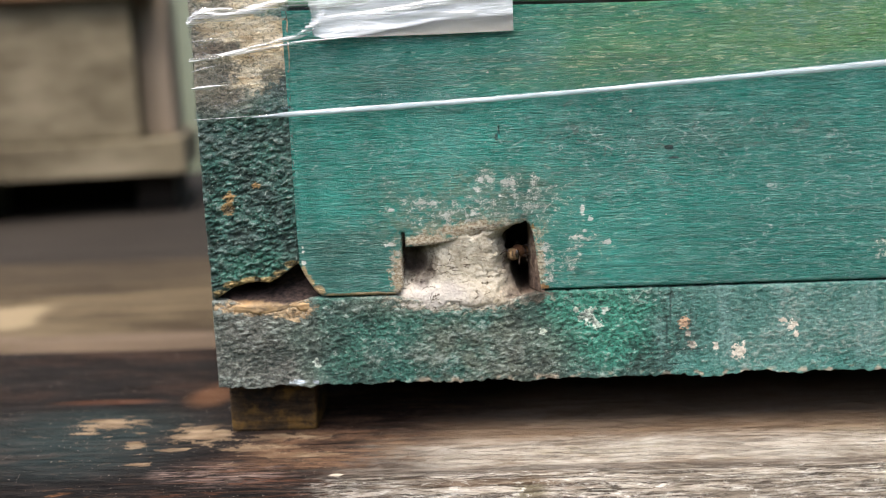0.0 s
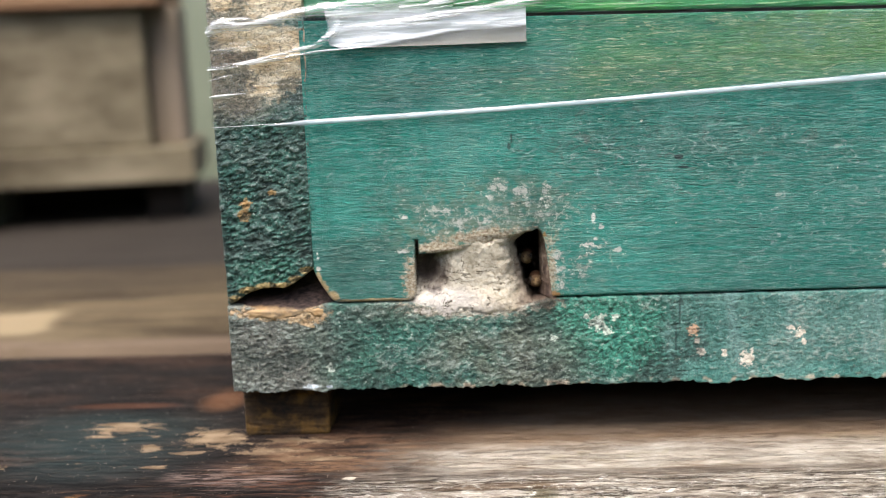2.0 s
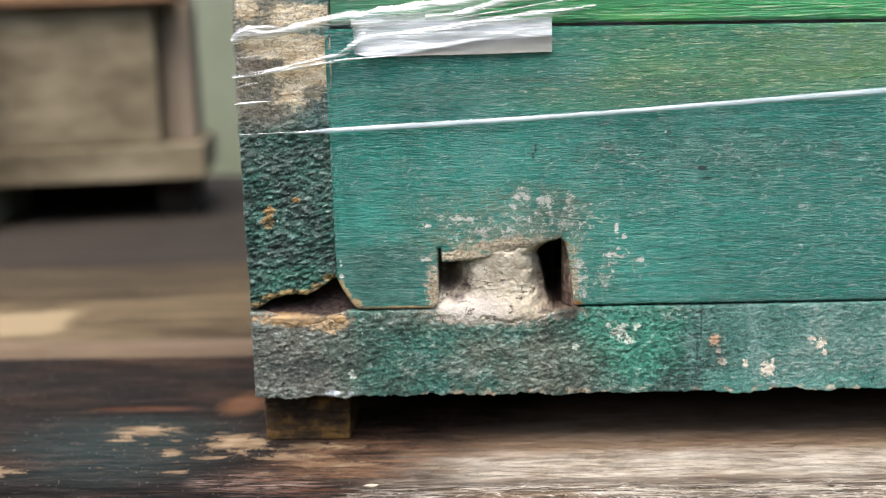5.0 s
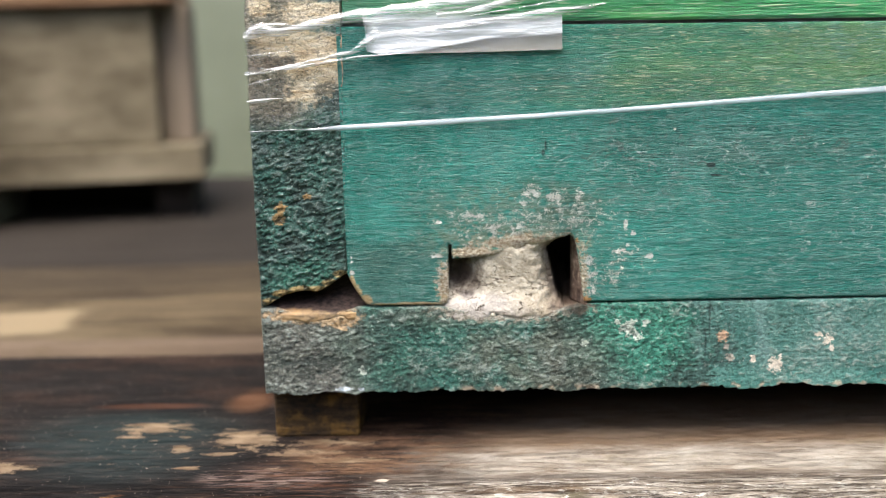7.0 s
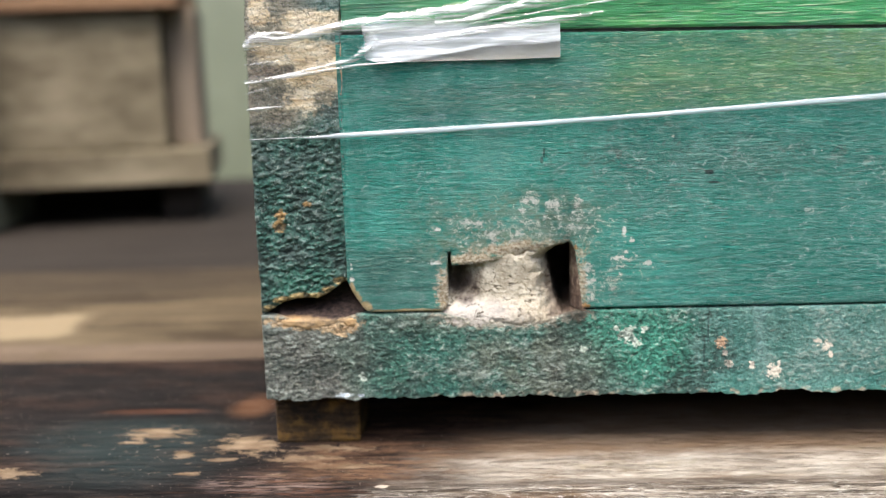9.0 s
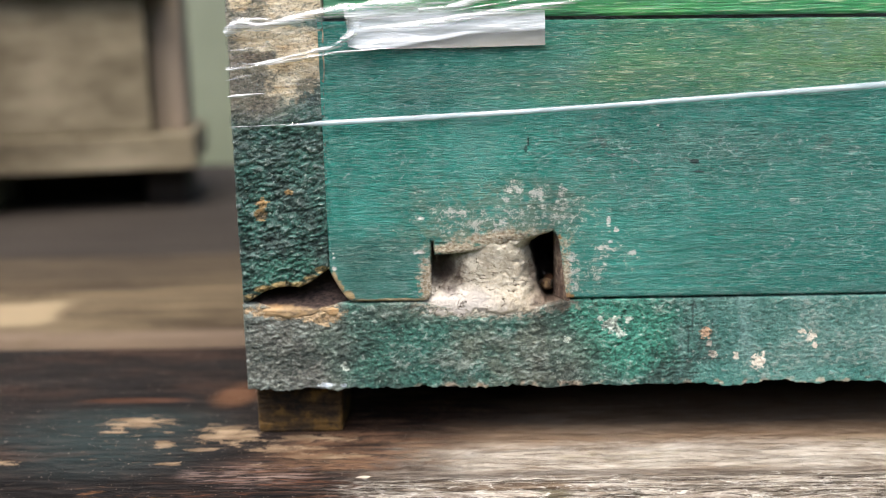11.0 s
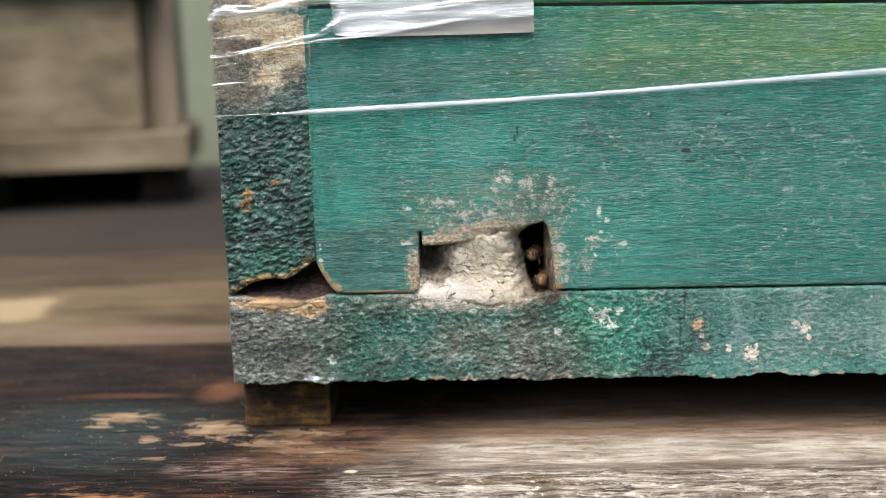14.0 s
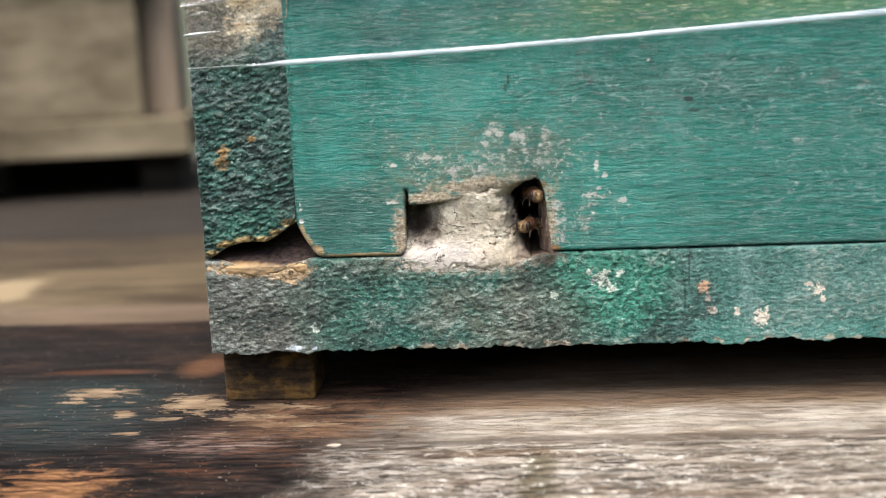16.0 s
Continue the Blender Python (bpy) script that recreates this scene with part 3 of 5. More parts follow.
    char = m.mix(m.mul(m.spot(-35, 29, 11, 1.6, 0.8, cl, 1.4), 0.45), char, (0.13, 0.055, 0.03))
    char = m.mix(m.mul(m.spot(-10, 33, 6, 8, 0.8, cl, 0.8), 0.6), char, (0.17, 0.085, 0.045))
    char = m.mix(m.mul(m.spot(2, -12, 13, 4.5, 0.9, fl, 0.9), m.step(g2, 0.47, 0.58), 0.75), char, (0.22, 0.16, 0.135))
    char = m.mix(m.mul(m.step(bits, 0.58, 0.66), 0.6), char, (0.075, 0.058, 0.045))
    char = m.mix(m.mul(m.step(m.noise(1500, (1, 1, 1), 2, 0.5, 79), 0.70, 0.74), 0.8), char, (0.30, 0.25, 0.20))
    red = m.mul(m.step(m.y, -0.006, -0.013), m.step(g, 0.50, 0.62), m.step(cl, 0.46, 0.66))
    char = m.mix(m.mul(red, 0.6), char, (0.20, 0.085, 0.045))
    # the hive's shadow put into the colour, as brown unbleached wood
    hive_shade = m.step(m.add(m.y, m.mul(m.math("SUBTRACT", blot, 0.5), 0.012)), -0.003, 0.003)
    pale = m.mix(m.mul(hive_shade, 0.8), pale, m.mix(g, (0.07, 0.042, 0.024), (0.19, 0.125, 0.075)))
    side = m.add(m.add(m.x, m.mul(m.math("SUBTRACT", cl, 0.5), 0.06)), m.mul(m.y, -0.6))
    bleached = m.step(side, 0.030, 0.060)
    front = m.mul(m.step(m.add(m.x, m.mul(m.math("SUBTRACT", fl, 0.5), 0.03)), 0.018, 0.032), m.step(m.y, -0.009, -0.013))
    brown = m.mul(m.step(side, 0.062, 0.030), m.step(side, -0.005, 0.02))
    c = m.mix(m.most(bleached, m.mul(front, 0.7)), char, pale)
    c = m.mix(m.mul(brown, m.step(g, 0.3, 0.6), m.step(m.y, -0.014, -0.009), m.step(bits, 0.38, 0.52), 0.9), c, m.mix(m.step(blot, 0.4, 0.6), (0.04, 0.022, 0.015), (0.15, 0.088, 0.052)))
    c = m.mix(m.spot(26.0, -12.8, 1.2, 0.6, 0.4, chip, 2.6), c, (0.42, 0.37, 0.30))
    m.bump(m.mul(m.add(m.add(m.mul(g, 0.7), m.mul(bits, 0.5)), m.mul(thin, -0.35)), m.most(open_grain, 0.3)), 0.0013, 0.9)
    return m.done(c, m.step(cl, -1.2, 0.8))


def simple(name, colour, rough=0.6, metal=0.0, spec=0.5, scale=300, vary=0.35):
    m = Mat(name, rough, metal, spec)
    n = m.noise(scale, (1, 1, 1), 4, 0.6, len(name))
    return m.done(m.mix(n, [v * (1 - vary) for v in colour], [min(1, v * (1 + vary)) for v in colour]))


def film_mat(name, milk, rough, dent):
    """Clear stretch film: transparent, with the gloss of its surface; milk: how white it is."""
    m = Mat(name, rough)
    n = m.noise(500, (0.25, 1, 1.6), 4, 0.6, 90, warp=0.6)
    m.b.inputs["Base Color"].default_value = (0.52, 0.59, 0.67, 1)
    clear = m.t.nodes.new("ShaderNodeBsdfTransparent")
    clear.inputs[0].default_value = (0.99, 0.99, 0.99, 1)
    gloss = m.t.nodes.new("ShaderNodeBsdfGlossy")
    gloss.inputs["Roughness"].default_value = rough
    facing = m.t.nodes.new("ShaderNodeLayerWeight")
    facing.inputs["Blend"].default_value = 0.5
    sheen = m.math("MULTIPLY_ADD", m.math("POWER", facing.outputs["Facing"], 5.0), 0.9, 0.035)
    bmp = m.t.nodes.new("ShaderNodeBump")
    bmp.inputs["Strength"].default_value = dent
    bmp.inputs["Distance"].default_value = 0.0012
    m.put(bmp.inputs["Height"], n)
    m.put(gloss.inputs["Normal"], bmp.outputs[0])
    m.put(m.b.inputs["Normal"], bmp.outputs[0])
    a = m.t.nodes.new("ShaderNodeMixShader")
    m.put(a.inputs[0], sheen)
    m.put(a.inputs[1], clear.outputs[0])
    m.put(a.inputs[2], gloss.outputs[0])
    b = m.t.nodes.new("ShaderNodeMixShader")
    m.put(b.inputs[0], m.mul(m.step(n, 0.2, 0.8), milk))
    m.put(b.inputs[1], a.outputs[0])
    m.put(b.inputs[2], m.b.outputs[0])
    m.put(m.t.nodes["Material Output"].inputs["Surface"], b.outputs[0])
    return m.m


def crease_mat():
    """Bunched film: white reflections put into the colour as strands that thin out to clear at the rims."""
    m = Mat("creased_film", 0.2)
    a = m.noise(1, (45, 1, 1300), 4, 0.6, 91, turn=-0.12, warp=0.5)
    b = m.noise(420, (0.4, 1, 1.4), 4, 0.6, 92)
    rim = m.t.nodes.new("ShaderNodeAttribute")
    rim.attribute_name = "thick"
    body = m.mul(rim.outputs["Fac"], m.most(m.step(a, 0.40, 0.62), m.mul(m.step(b, 0.42, 0.68), 0.45)))
    clear = m.t.nodes.new("ShaderNodeBsdfTransparent")
    gloss = m.t.nodes.new("ShaderNodeBsdfGlossy")
    gloss.inputs["Roughness"].default_value = 0.12
    bare = m.t.nodes.new("ShaderNodeMixShader")
    bare.inputs[0].default_value = 0.10
    m.put(bare.inputs[1], clear.outputs[0])
    m.put(bare.inputs[2], gloss.outputs[0])
    out = m.t.nodes.new("ShaderNodeMixShader")
    m.put(out.inputs[0], m.math("MULTIPLY", body, 0.68, clamp=True))
    m.put(out.inputs[1], bare.outputs[0])
    m.put(out.inputs[2], m.b.outputs[0])
    m.bump(a, 0.0008, 0.6)
    m.done(m.mix(b, (0.80, 0.84, 0.88), (0.95, 0.96, 0.97)))
    m.put(m.t.nodes["Material Output"].inputs["Surface"], out.outputs[0])
    return m.m


def edge_mat():
    """The rolled lower edge of the film: several layers, evenly milky, clear at the rims."""
    m = Mat("rolled_film_edge", 0.32)
    a = m.noise(1, (60, 1, 900), 4, 0.6, 93, warp=0.3)
    rim = m.t.nodes.new("ShaderNodeAttribute")
    rim.attribute_name = "thick"
    clear = m.t.nodes.new("ShaderNodeBsdfTransparent")
    out = m.t.nodes.new("ShaderNodeMixShader")
    m.put(out.inputs[0], m.mul(rim.outputs["Fac"], m.math("MULTIPLY_ADD", m.step(a, 0.35, 0.65), 0.3, 0.5)))
    m.put(out.inputs[1], clear.outputs[0])
    m.put(out.inputs[2], m.b.outputs[0])
    m.done(m.mix(a, (0.60, 0.69, 0.78), (0.74, 0.80, 0.86)))
    m.put(m.t.nodes["Material Output"].inputs["Surface"], out.outputs[0])
    return m.m


PAINT, UPPER = paint_board(), paint_upper()
POST, FLOOR = paint_rough(True), paint_rough(False)
PLUG, NOTCH, PLANK = plug_mat(), notch_mat(), plank_mat()
INNER = plain_wood("grimy_inner_wood", (0.05, 0.034, 0.024), (0.16, 0.11, 0.075), 1.0, 61)
def block_mat():
    m = Mat("mossy_block_wood", 0.8, spec=0.25)
    g = m.noise(1, (90, 700, 800), 5, 0.65, 62, warp=0.5)
    cl = m.noise(170, (0.8, 1, 1), 5, 0.7, 64)
    c = m.ramp(g, (0.3, (0.016, 0.010, 0.006)), (0.7, (0.085, 0.053, 0.022)))
    c = m.mix(m.mul(m.step(cl, 0.46, 0.62), 0.8), c, (0.17, 0.095, 0.022))
    c = m.mix(m.mul(m.step(cl, 0.46, 0.34), 0.8), c, (0.010, 0.010, 0.009))
    m.bump(m.add(g, cl), 0.0008, 0.8)
    return m.done(c)


BLOCK = block_mat()
def tan_mat():
    m = Mat("tan_plank_wood", 0.9, spec=0.12)
    g = m.noise(1, (9, 130, 130), 5, 0.65, 63, warp=0.6)
    cl = m.noise(24, (0.6, 1.6, 1), 6, 0.7, 64)
    c = m.ramp(g, (0.30, (0.022, 0.015, 0.009)), (0.5, (0.072, 0.054, 0.032)), (0.70, (0.15, 0.115, 0.068)))
    c = m.mix(m.mul(m.step(cl, 0.48, 0.62), 0.75), c, (0.03, 0.021, 0.013))
    c = m.mix(m.mul(m.mul(m.step(m.add(m.x, m.mul(m.math("SUBTRACT", cl, 0.5), 0.03)), -0.078, -0.086), m.step(m.add(m.y, m.mul(m.math("SUBTRACT", cl, 0.5), 0.02)), 0.088, 0.092), m.step(m.add(m.y, m.mul(m.math("SUBTRACT", cl, 0.5), 0.05)), 0.124, 0.114), m.step(g, 0.25, 0.45)), 0.85), c, (0.25, 0.195, 0.12))
    c = m.mix(m.mul(m.step(m.noise(30, (0.5, 2.2, 1), 6, 0.7, 69), 0.52, 0.62), 0.4), c, (0.15, 0.115, 0.07))
    c = m.mix(m.mul(m.step(m.y, 0.086, 0.080), m.step(cl, 0.30, 0.5), 0.75), c, (0.135, 0.10, 0.072))
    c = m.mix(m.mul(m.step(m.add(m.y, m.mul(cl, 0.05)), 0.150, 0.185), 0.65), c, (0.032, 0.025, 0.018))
    m.bump(g, 0.0012, 0.8)
    return m.done(c)


TAN_PLANK = tan_mat()
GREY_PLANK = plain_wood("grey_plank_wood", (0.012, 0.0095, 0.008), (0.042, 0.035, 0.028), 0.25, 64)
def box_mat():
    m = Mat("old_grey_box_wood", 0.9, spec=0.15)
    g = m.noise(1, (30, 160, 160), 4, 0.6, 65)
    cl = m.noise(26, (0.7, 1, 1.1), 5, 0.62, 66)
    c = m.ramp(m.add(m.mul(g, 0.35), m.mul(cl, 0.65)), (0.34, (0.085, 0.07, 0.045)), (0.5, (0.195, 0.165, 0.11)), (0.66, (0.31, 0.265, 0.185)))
    # shading across the box put into the colour at its left, with brown stain
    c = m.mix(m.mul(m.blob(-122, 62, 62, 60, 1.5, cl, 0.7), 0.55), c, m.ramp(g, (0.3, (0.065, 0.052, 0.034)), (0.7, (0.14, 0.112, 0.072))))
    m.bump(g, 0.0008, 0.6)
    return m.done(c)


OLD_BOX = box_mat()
OLD_SIDE = plain_wood("old_brown_box_wood", (0.19, 0.15, 0.112), (0.31, 0.25, 0.19), 0.35, 66, 2)
FILM = film_mat("clear_film", 0.03, 0.16, 0.3)
CREASE = crease_mat()
EDGE = edge_mat()



# ---- mesh helpers ----
def part(name, bm, material, parent=None, label="", smooth=True):
    """One mesh object from a bmesh, under a thing or a part."""
    me = bpy.data.meshes.new(name)
    if smooth:
        for f in bm.faces:
            f.smooth = True
    bm.to_mesh(me)
    bm.free()
    return hang(name, me, material, parent, label)


def hang(name, me, material, parent=None, label=""):
    if not me.materials:
        me.materials.append(material)
    ob = new(name, me)
    if parent is not None:
        ob.parent = parent
    if label:
        tagged(ob, label)
    return ob


def raw(name, verts, faces, material, parent=None, label="", smooth=True):
    me = bpy.data.meshes.new(name)
    me.from_pydata([tuple(map(float, v)) for v in verts], [], faces)
    me.validate()
    if smooth:
        me.polygons.foreach_set("use_smooth", [True] * len(me.polygons))
    me.update()
    return hang(name, me, material, parent, label)


def thing(name, label, category, at=(0, 0, 0), group="", kind=""):
    ob = new(name)
    ob.empty_display_size = 0.01
    ob.location = at
    return tagged(ob, label, category, group, kind)


def lattice(ix, iz, seed):
    h = (ix * 374761393 + iz * 668265263 + seed * 974634777) & 0x7FFFFFFF
    h = ((h ^ (h >> 13)) * 1274126177) & 0x7FFFFFFF
    return ((h ^ (h >> 16)) & 0xFFFF) / 65535.0


def value_noise(x, z, seed):
    x0, z0 = np.floor(x).astype(np.int64), np.floor(z).astype(np.int64)
    fx, fz = x - x0, z - z0
    fx, fz = fx * fx * (3 - 2 * fx), fz * fz * (3 - 2 * fz)
    a, b = lattice(x0, z0, seed), lattice(x0 + 1, z0, seed)
    c, d = lattice(x0, z0 + 1, seed), lattice(x0 + 1, z0 + 1, seed)
    return (a * (1 - fx) + b * fx) * (1 - fz) + (c * (1 - fx) + d * fx) * fz - 0.5


def fbm(x, z, fx, fz, octaves=4, seed=1, gain=0.55):
    """Layered noise, about -0.5 to 0.5; fx and fz: features per metre."""
    out, amp, total = 0.0, 1.0, 0.0
    for n in range(octaves):
        out = out + amp * value_noise(x * fx * 2**n, z * fz * 2**n, seed + 17 * n)
        total += amp
        amp *= gain
    return out / total


def outline_distance(x, z, pts):
    d = np.full(x.shape, 1.0)
    for (ax, az), (bx, bz) in zip(pts[:-1], pts[1:]):
        vx, vz = bx - ax, bz - az
        s = np.clip(((x - ax) * vx + (z - az) * vz) / (vx * vx + vz * vz + 1e-12), 0, 1)
        d = np.minimum(d, np.hypot(x - ax - s * vx, z - az - s * vz))
    return d


def board(name, xs, low, high, nz, relief, depth, material, parent, rim=(), rim_r=0.0006, label="", worn=False, level=False):
    """A board whose front lies at y = 0: column by column between its lower and its upper edge, with carved relief; the rim falls back round."""
    xs = np.asarray(xs, float)
    nx = len(xs)
    lo = np.array([low(x) for x in xs])
    hi = np.array([high(x) for x in xs])
    v = np.linspace(0, 1, nz)[None, :]
    X = np.repeat(xs[:, None], nz, 1)
    Z = lo[:, None] * (1 - v) + hi[:, None] * v
    if level:
        Z = np.maximum(lo.min() * (1 - v) + hi[:, None] * v, lo[:, None] + v * 1e-5)
    Y = relief(X, Z)
    if len(rim):
        e = np.clip(1 - outline_distance(X, Z, rim) / rim_r, 0, 1)
        Y = Y + rim_r * (1 - np.sqrt(1 - np.clip(e, 0, 0.995) ** 2))
    verts = np.stack([X, Y, Z], -1).reshape(-1, 3).tolist()
    at = lambda i, j: i * nz + j
    faces = [(at(i, j), at(i + 1, j), at(i + 1, j + 1), at(i, j + 1)) for i in range(nx - 1) for j in range(nz - 1)]
    ring = [(i, 0) for i in range(nx)] + [(nx - 1, j) for j in range(1, nz)] + [(i, nz - 1) for i in range(nx - 2, -1, -1)] + [(0, j) for j in range(nz - 2, 0, -1)]
    base = len(verts)
    verts += [[X[i, j], depth, Z[i, j]] for i, j in ring]
    n = len(ring)
    for k in range(n):
        a, b = at(*ring[k]), at(*ring[(k + 1) % n])
        faces.append((b, a, base + k, base + (k + 1) % n))
    low_back = list(range(base, base + nx))
    top_back = [base + nx - 1 + nz - 1 + k for k in range(nx)][::-1]
    for i in range(nx - 1):
        faces.append((low_back[i + 1], low_back[i], top_back[i], top_back[i + 1]))
    ob = raw(name, verts, faces, material, parent, label)
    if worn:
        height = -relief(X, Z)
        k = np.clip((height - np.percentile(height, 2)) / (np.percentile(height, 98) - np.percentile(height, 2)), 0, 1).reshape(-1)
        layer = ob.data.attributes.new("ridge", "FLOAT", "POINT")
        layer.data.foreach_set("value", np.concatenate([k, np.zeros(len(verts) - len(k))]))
    return ob


def slab(name, x0, x1, y0, y1, z0, z1, material, parent=None, label="", bevel=0.001, seg=2):
    bm = bmesh.new()
    bmesh.ops.create_cube(bm, size=1)
    bmesh.ops.transform(bm, matrix=Matrix.Translation(((x0 + x1) / 2, (y0 + y1) / 2, (z0 + z1) / 2)) @ Matrix.Diagonal((x1 - x0, y1 - y0, z1 - z0, 1)), verts=bm.verts)
    if bevel:
        bmesh.ops.bevel(bm, geom=bm.edges[:], offset=bevel, segments=seg, profile=0.5, affect="EDGES")
    return part(name, bm, material, parent, label, smooth=False)


def curve_of(points):
    """A function through points given in millimetres, in metres."""
    px, pz = np.array(points, float).T * MM
    return lambda x: float(np.interp(x, px, pz))


# ---- the hive ----
hive = thing("beehive", "old wooden beehive box in flaking teal paint, wrapped in clear film", "beehive")

LOW_MAIN = [(19.2, 26.4), (19.9, 24.6), (20.8, 22.9), (21.9, 21.1), (22.9, 19.8), (23.9, 19.4), (39.0, 19.3), (40.2, 19.8), (40.75, 21.0), (40.8, 28.5),
            (40.9, 32.3), (41.5, 32.3), (41.6, 29.3), (46.0, 29.5), (52.4, 30.2), (58.0, 31.6), (63.0, 32.7), (66.5, 33.8), (67.3, 33.3), (68.0, 31.5), (68.5, 28.0), (69.0, 23.0), (69.4, 19.4), (262, 19.4)]
low_main = curve_of(LOW_MAIN)


def board_top(x):
    """The joint under the upper board, which falls a little along the face."""
    return 0.0775 - 0.01855 * (x - 0.066)



def main_relief(x, z):
    y = fbm(x, z, 90, 1400, 4, 3) * 0.00035 + fbm(x, z, 60, 60, 2, 5) * 0.0004
    near = outline_distance(x, z, [(px * MM, pz * MM) for px, pz in LOW_MAIN[14:18]])
    y = y + 0.0007 * np.clip(1 - near / 0.0022, 0, 1) ** 1.5 * (1 + 2 * fbm(x, z, 900, 900, 3, 7))
    scratch = np.exp(-(((x - 0.0616) / 0.0003) ** 2 + ((z - 0.0525) / 0.0012) ** 2))
    return y + 0.0006 * scratch


xs_main = np.unique(np.round(np.concatenate([np.arange(19.2, 40.2, 0.35), np.arange(40.2, 42.4, 0.1), np.arange(42.4, 66.2, 0.35), np.arange(66.2, 70, 0.09),
                                             np.arange(70, 140, 0.4), np.arange(140, 262.1, 6)]), 3)) * MM
rim_main = [(px * MM, pz * MM) for px, pz in LOW_MAIN] + [(0.262, 0.07387), (0.0205, 0.07834), (0.0192, 0.0262)]
board("front_board", xs_main, low_main, board_top, 190, main_relief, 0.019, PAINT, hive, rim_main, 0.0007, "", False, True)
xs_up = np.concatenate([np.arange(20.6, 140, 0.5), np.arange(140, 262.1, 6)]) * MM
board("upper_board", xs_up, lambda x: board_top(x) + 0.0007, lambda x: 0.110, 90, lambda x, z: fbm(x, z, 90, 1400, 4, 9) * 0.0005 + 0.0003, 0.019, UPPER, hive,
      [(0.0206, 0.07904), (0.262, 0.07457)], 0.0006)

# the end grain of the side wall
LOW_POST = [(-0.5, 19.6), (0.8, 19.5), (2.0, 20.2), (5.0, 22.0), (8.0, 22.8), (10.5, 22.9), (12.5, 22.7), (14.5, 23.6), (16.5, 25.0), (18.0, 26.2), (19.1, 26.6), (21, 26.6)]
low_post = curve_of(LOW_POST)


def post_relief(x, z):
    a = fbm(x + z * 0.3, z - x * 0.25, 700, 1300, 4, 21, 0.65)
    b = fbm(x, z, 160, 160, 3, 23)
    calm = np.clip((z - 0.056) / 0.006, 0, 1) * 0.7
    return (-0.0017 * np.abs(a) - 0.0010 * fbm(x - z * 0.2, z, 700, 1500, 4, 25, 0.65) + 0.0005 + b * 0.0006) * (1 - calm)


xs_post = np.linspace(0.0, 18.95, 96) * MM
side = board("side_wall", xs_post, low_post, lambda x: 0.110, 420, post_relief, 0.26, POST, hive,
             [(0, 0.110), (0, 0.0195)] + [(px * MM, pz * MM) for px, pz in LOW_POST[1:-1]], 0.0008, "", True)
bv = side.data.vertices
for v in bv:
    k = max(0.0, min(1.0, (v.co.z - 0.026) / 0.05))
    v.co.x += 0.0013 * k * (v.co.x / 0.0191) + 0.0006 * max(0.0, (v.co.z - 0.05) / 0.03) * (1 - v.co.x / 0.0191) + 0.0004 * noise.noise((0, v.co.y * 60, v.co.z * 180))


# the floor board
def floor_low(x):
    bite = 0.0008 * math.exp(-(((x - 0.114) / 0.0035) ** 2)) + 0.0007 * math.exp(-(((x - 0.059) / 0.003) ** 2))
    return bite + 0.0005 * noise.noise((x * 150, 0.3, 0)) + 0.0005 * noise.noise((x * 480, 0.7, 0)) + 0.0004 * noise.noise((x * 1300, 2.7, 0))


def floor_high(x):
    mm = x / MM
    chipped = 0.5 * max(0.0, noise.noise((mm * 0.5, 3.1, 0)) + 0.6 * noise.noise((mm * 1.7, 8.1, 0))) if mm > 68 else 0.0
    dip = chipped + 1.2 * math.exp(-(((mm - 12.5) / 7) ** 4)) + 1.6 * math.exp(-(((mm - 55) / 13.5) ** 6))
    return (19.1 - dip) * MM


def floor_relief(x, z):
    a = fbm(x + z * 0.3, z - x * 0.2, 1200, 1700, 3, 31, 0.7)
    w = fbm(x, z, 700, 1000, 3, 37, 0.65)
    b = fbm(x, z, 90, 150, 3, 33)
    calm = np.clip((x - 0.092) / 0.012, 0, 1) * 0.4
    return (-0.0006 * a - 0.0005 * np.abs(w) + 0.0002 + b * 0.0008) * (1 - calm)


xs_floor = np.concatenate([np.linspace(0.0, 140, 620), np.arange(146, 262.1, 6)]) * MM
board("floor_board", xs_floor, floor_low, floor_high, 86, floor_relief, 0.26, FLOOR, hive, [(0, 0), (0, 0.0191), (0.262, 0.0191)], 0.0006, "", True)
slab("back_board", 0.0195, 0.262, 0.241, 0.260, 0.0195, 0.110, INNER, hive)
slab("right_wall", 0.243, 0.262, 0.0195, 0.2405, 0.0195, 0.110, INNER, hive)
slab("top_board", 0.0, 0.262, 0.0, 0.260, 0.1104, 0.128, UPPER, hive)
# unseen box added on top, carrying the hive upward to block sky light
slab("unseen_upper_box", 0.0, 0.262, 0.0, 0.260, 0.1284, 0.26, UPPER, hive)


def surface(name, x0, x1, z0, z1, nx, nz, depth_of, material, parent, label=""):
    X, Z = np.meshgrid(np.linspace(x0, x1, nx) * MM, np.linspace(z0, z1, nz) * MM, indexing="ij")
    Y = depth_of(X / MM, Z / MM) * MM
    verts = np.stack([X, Y, Z], -1).reshape(-1, 3).tolist()
    at = lambda i, j: i * nz + j
    faces = [(at(i, j), at(i + 1, j), at(i + 1, j + 1), at(i, j + 1)) for i in range(nx - 1) for j in range(nz - 1)]
    ob = raw(name, verts, faces, material, parent, label)
    so = ob.modifiers.new("thick", "SOLIDIFY")
    so.thickness, so.offset = 0.0006, -1
    return ob


def smooth(v, lo, hi):
    s = np.clip((v - lo) / (hi - lo), 0, 1)
    return s * s * (3 - 2 * s)


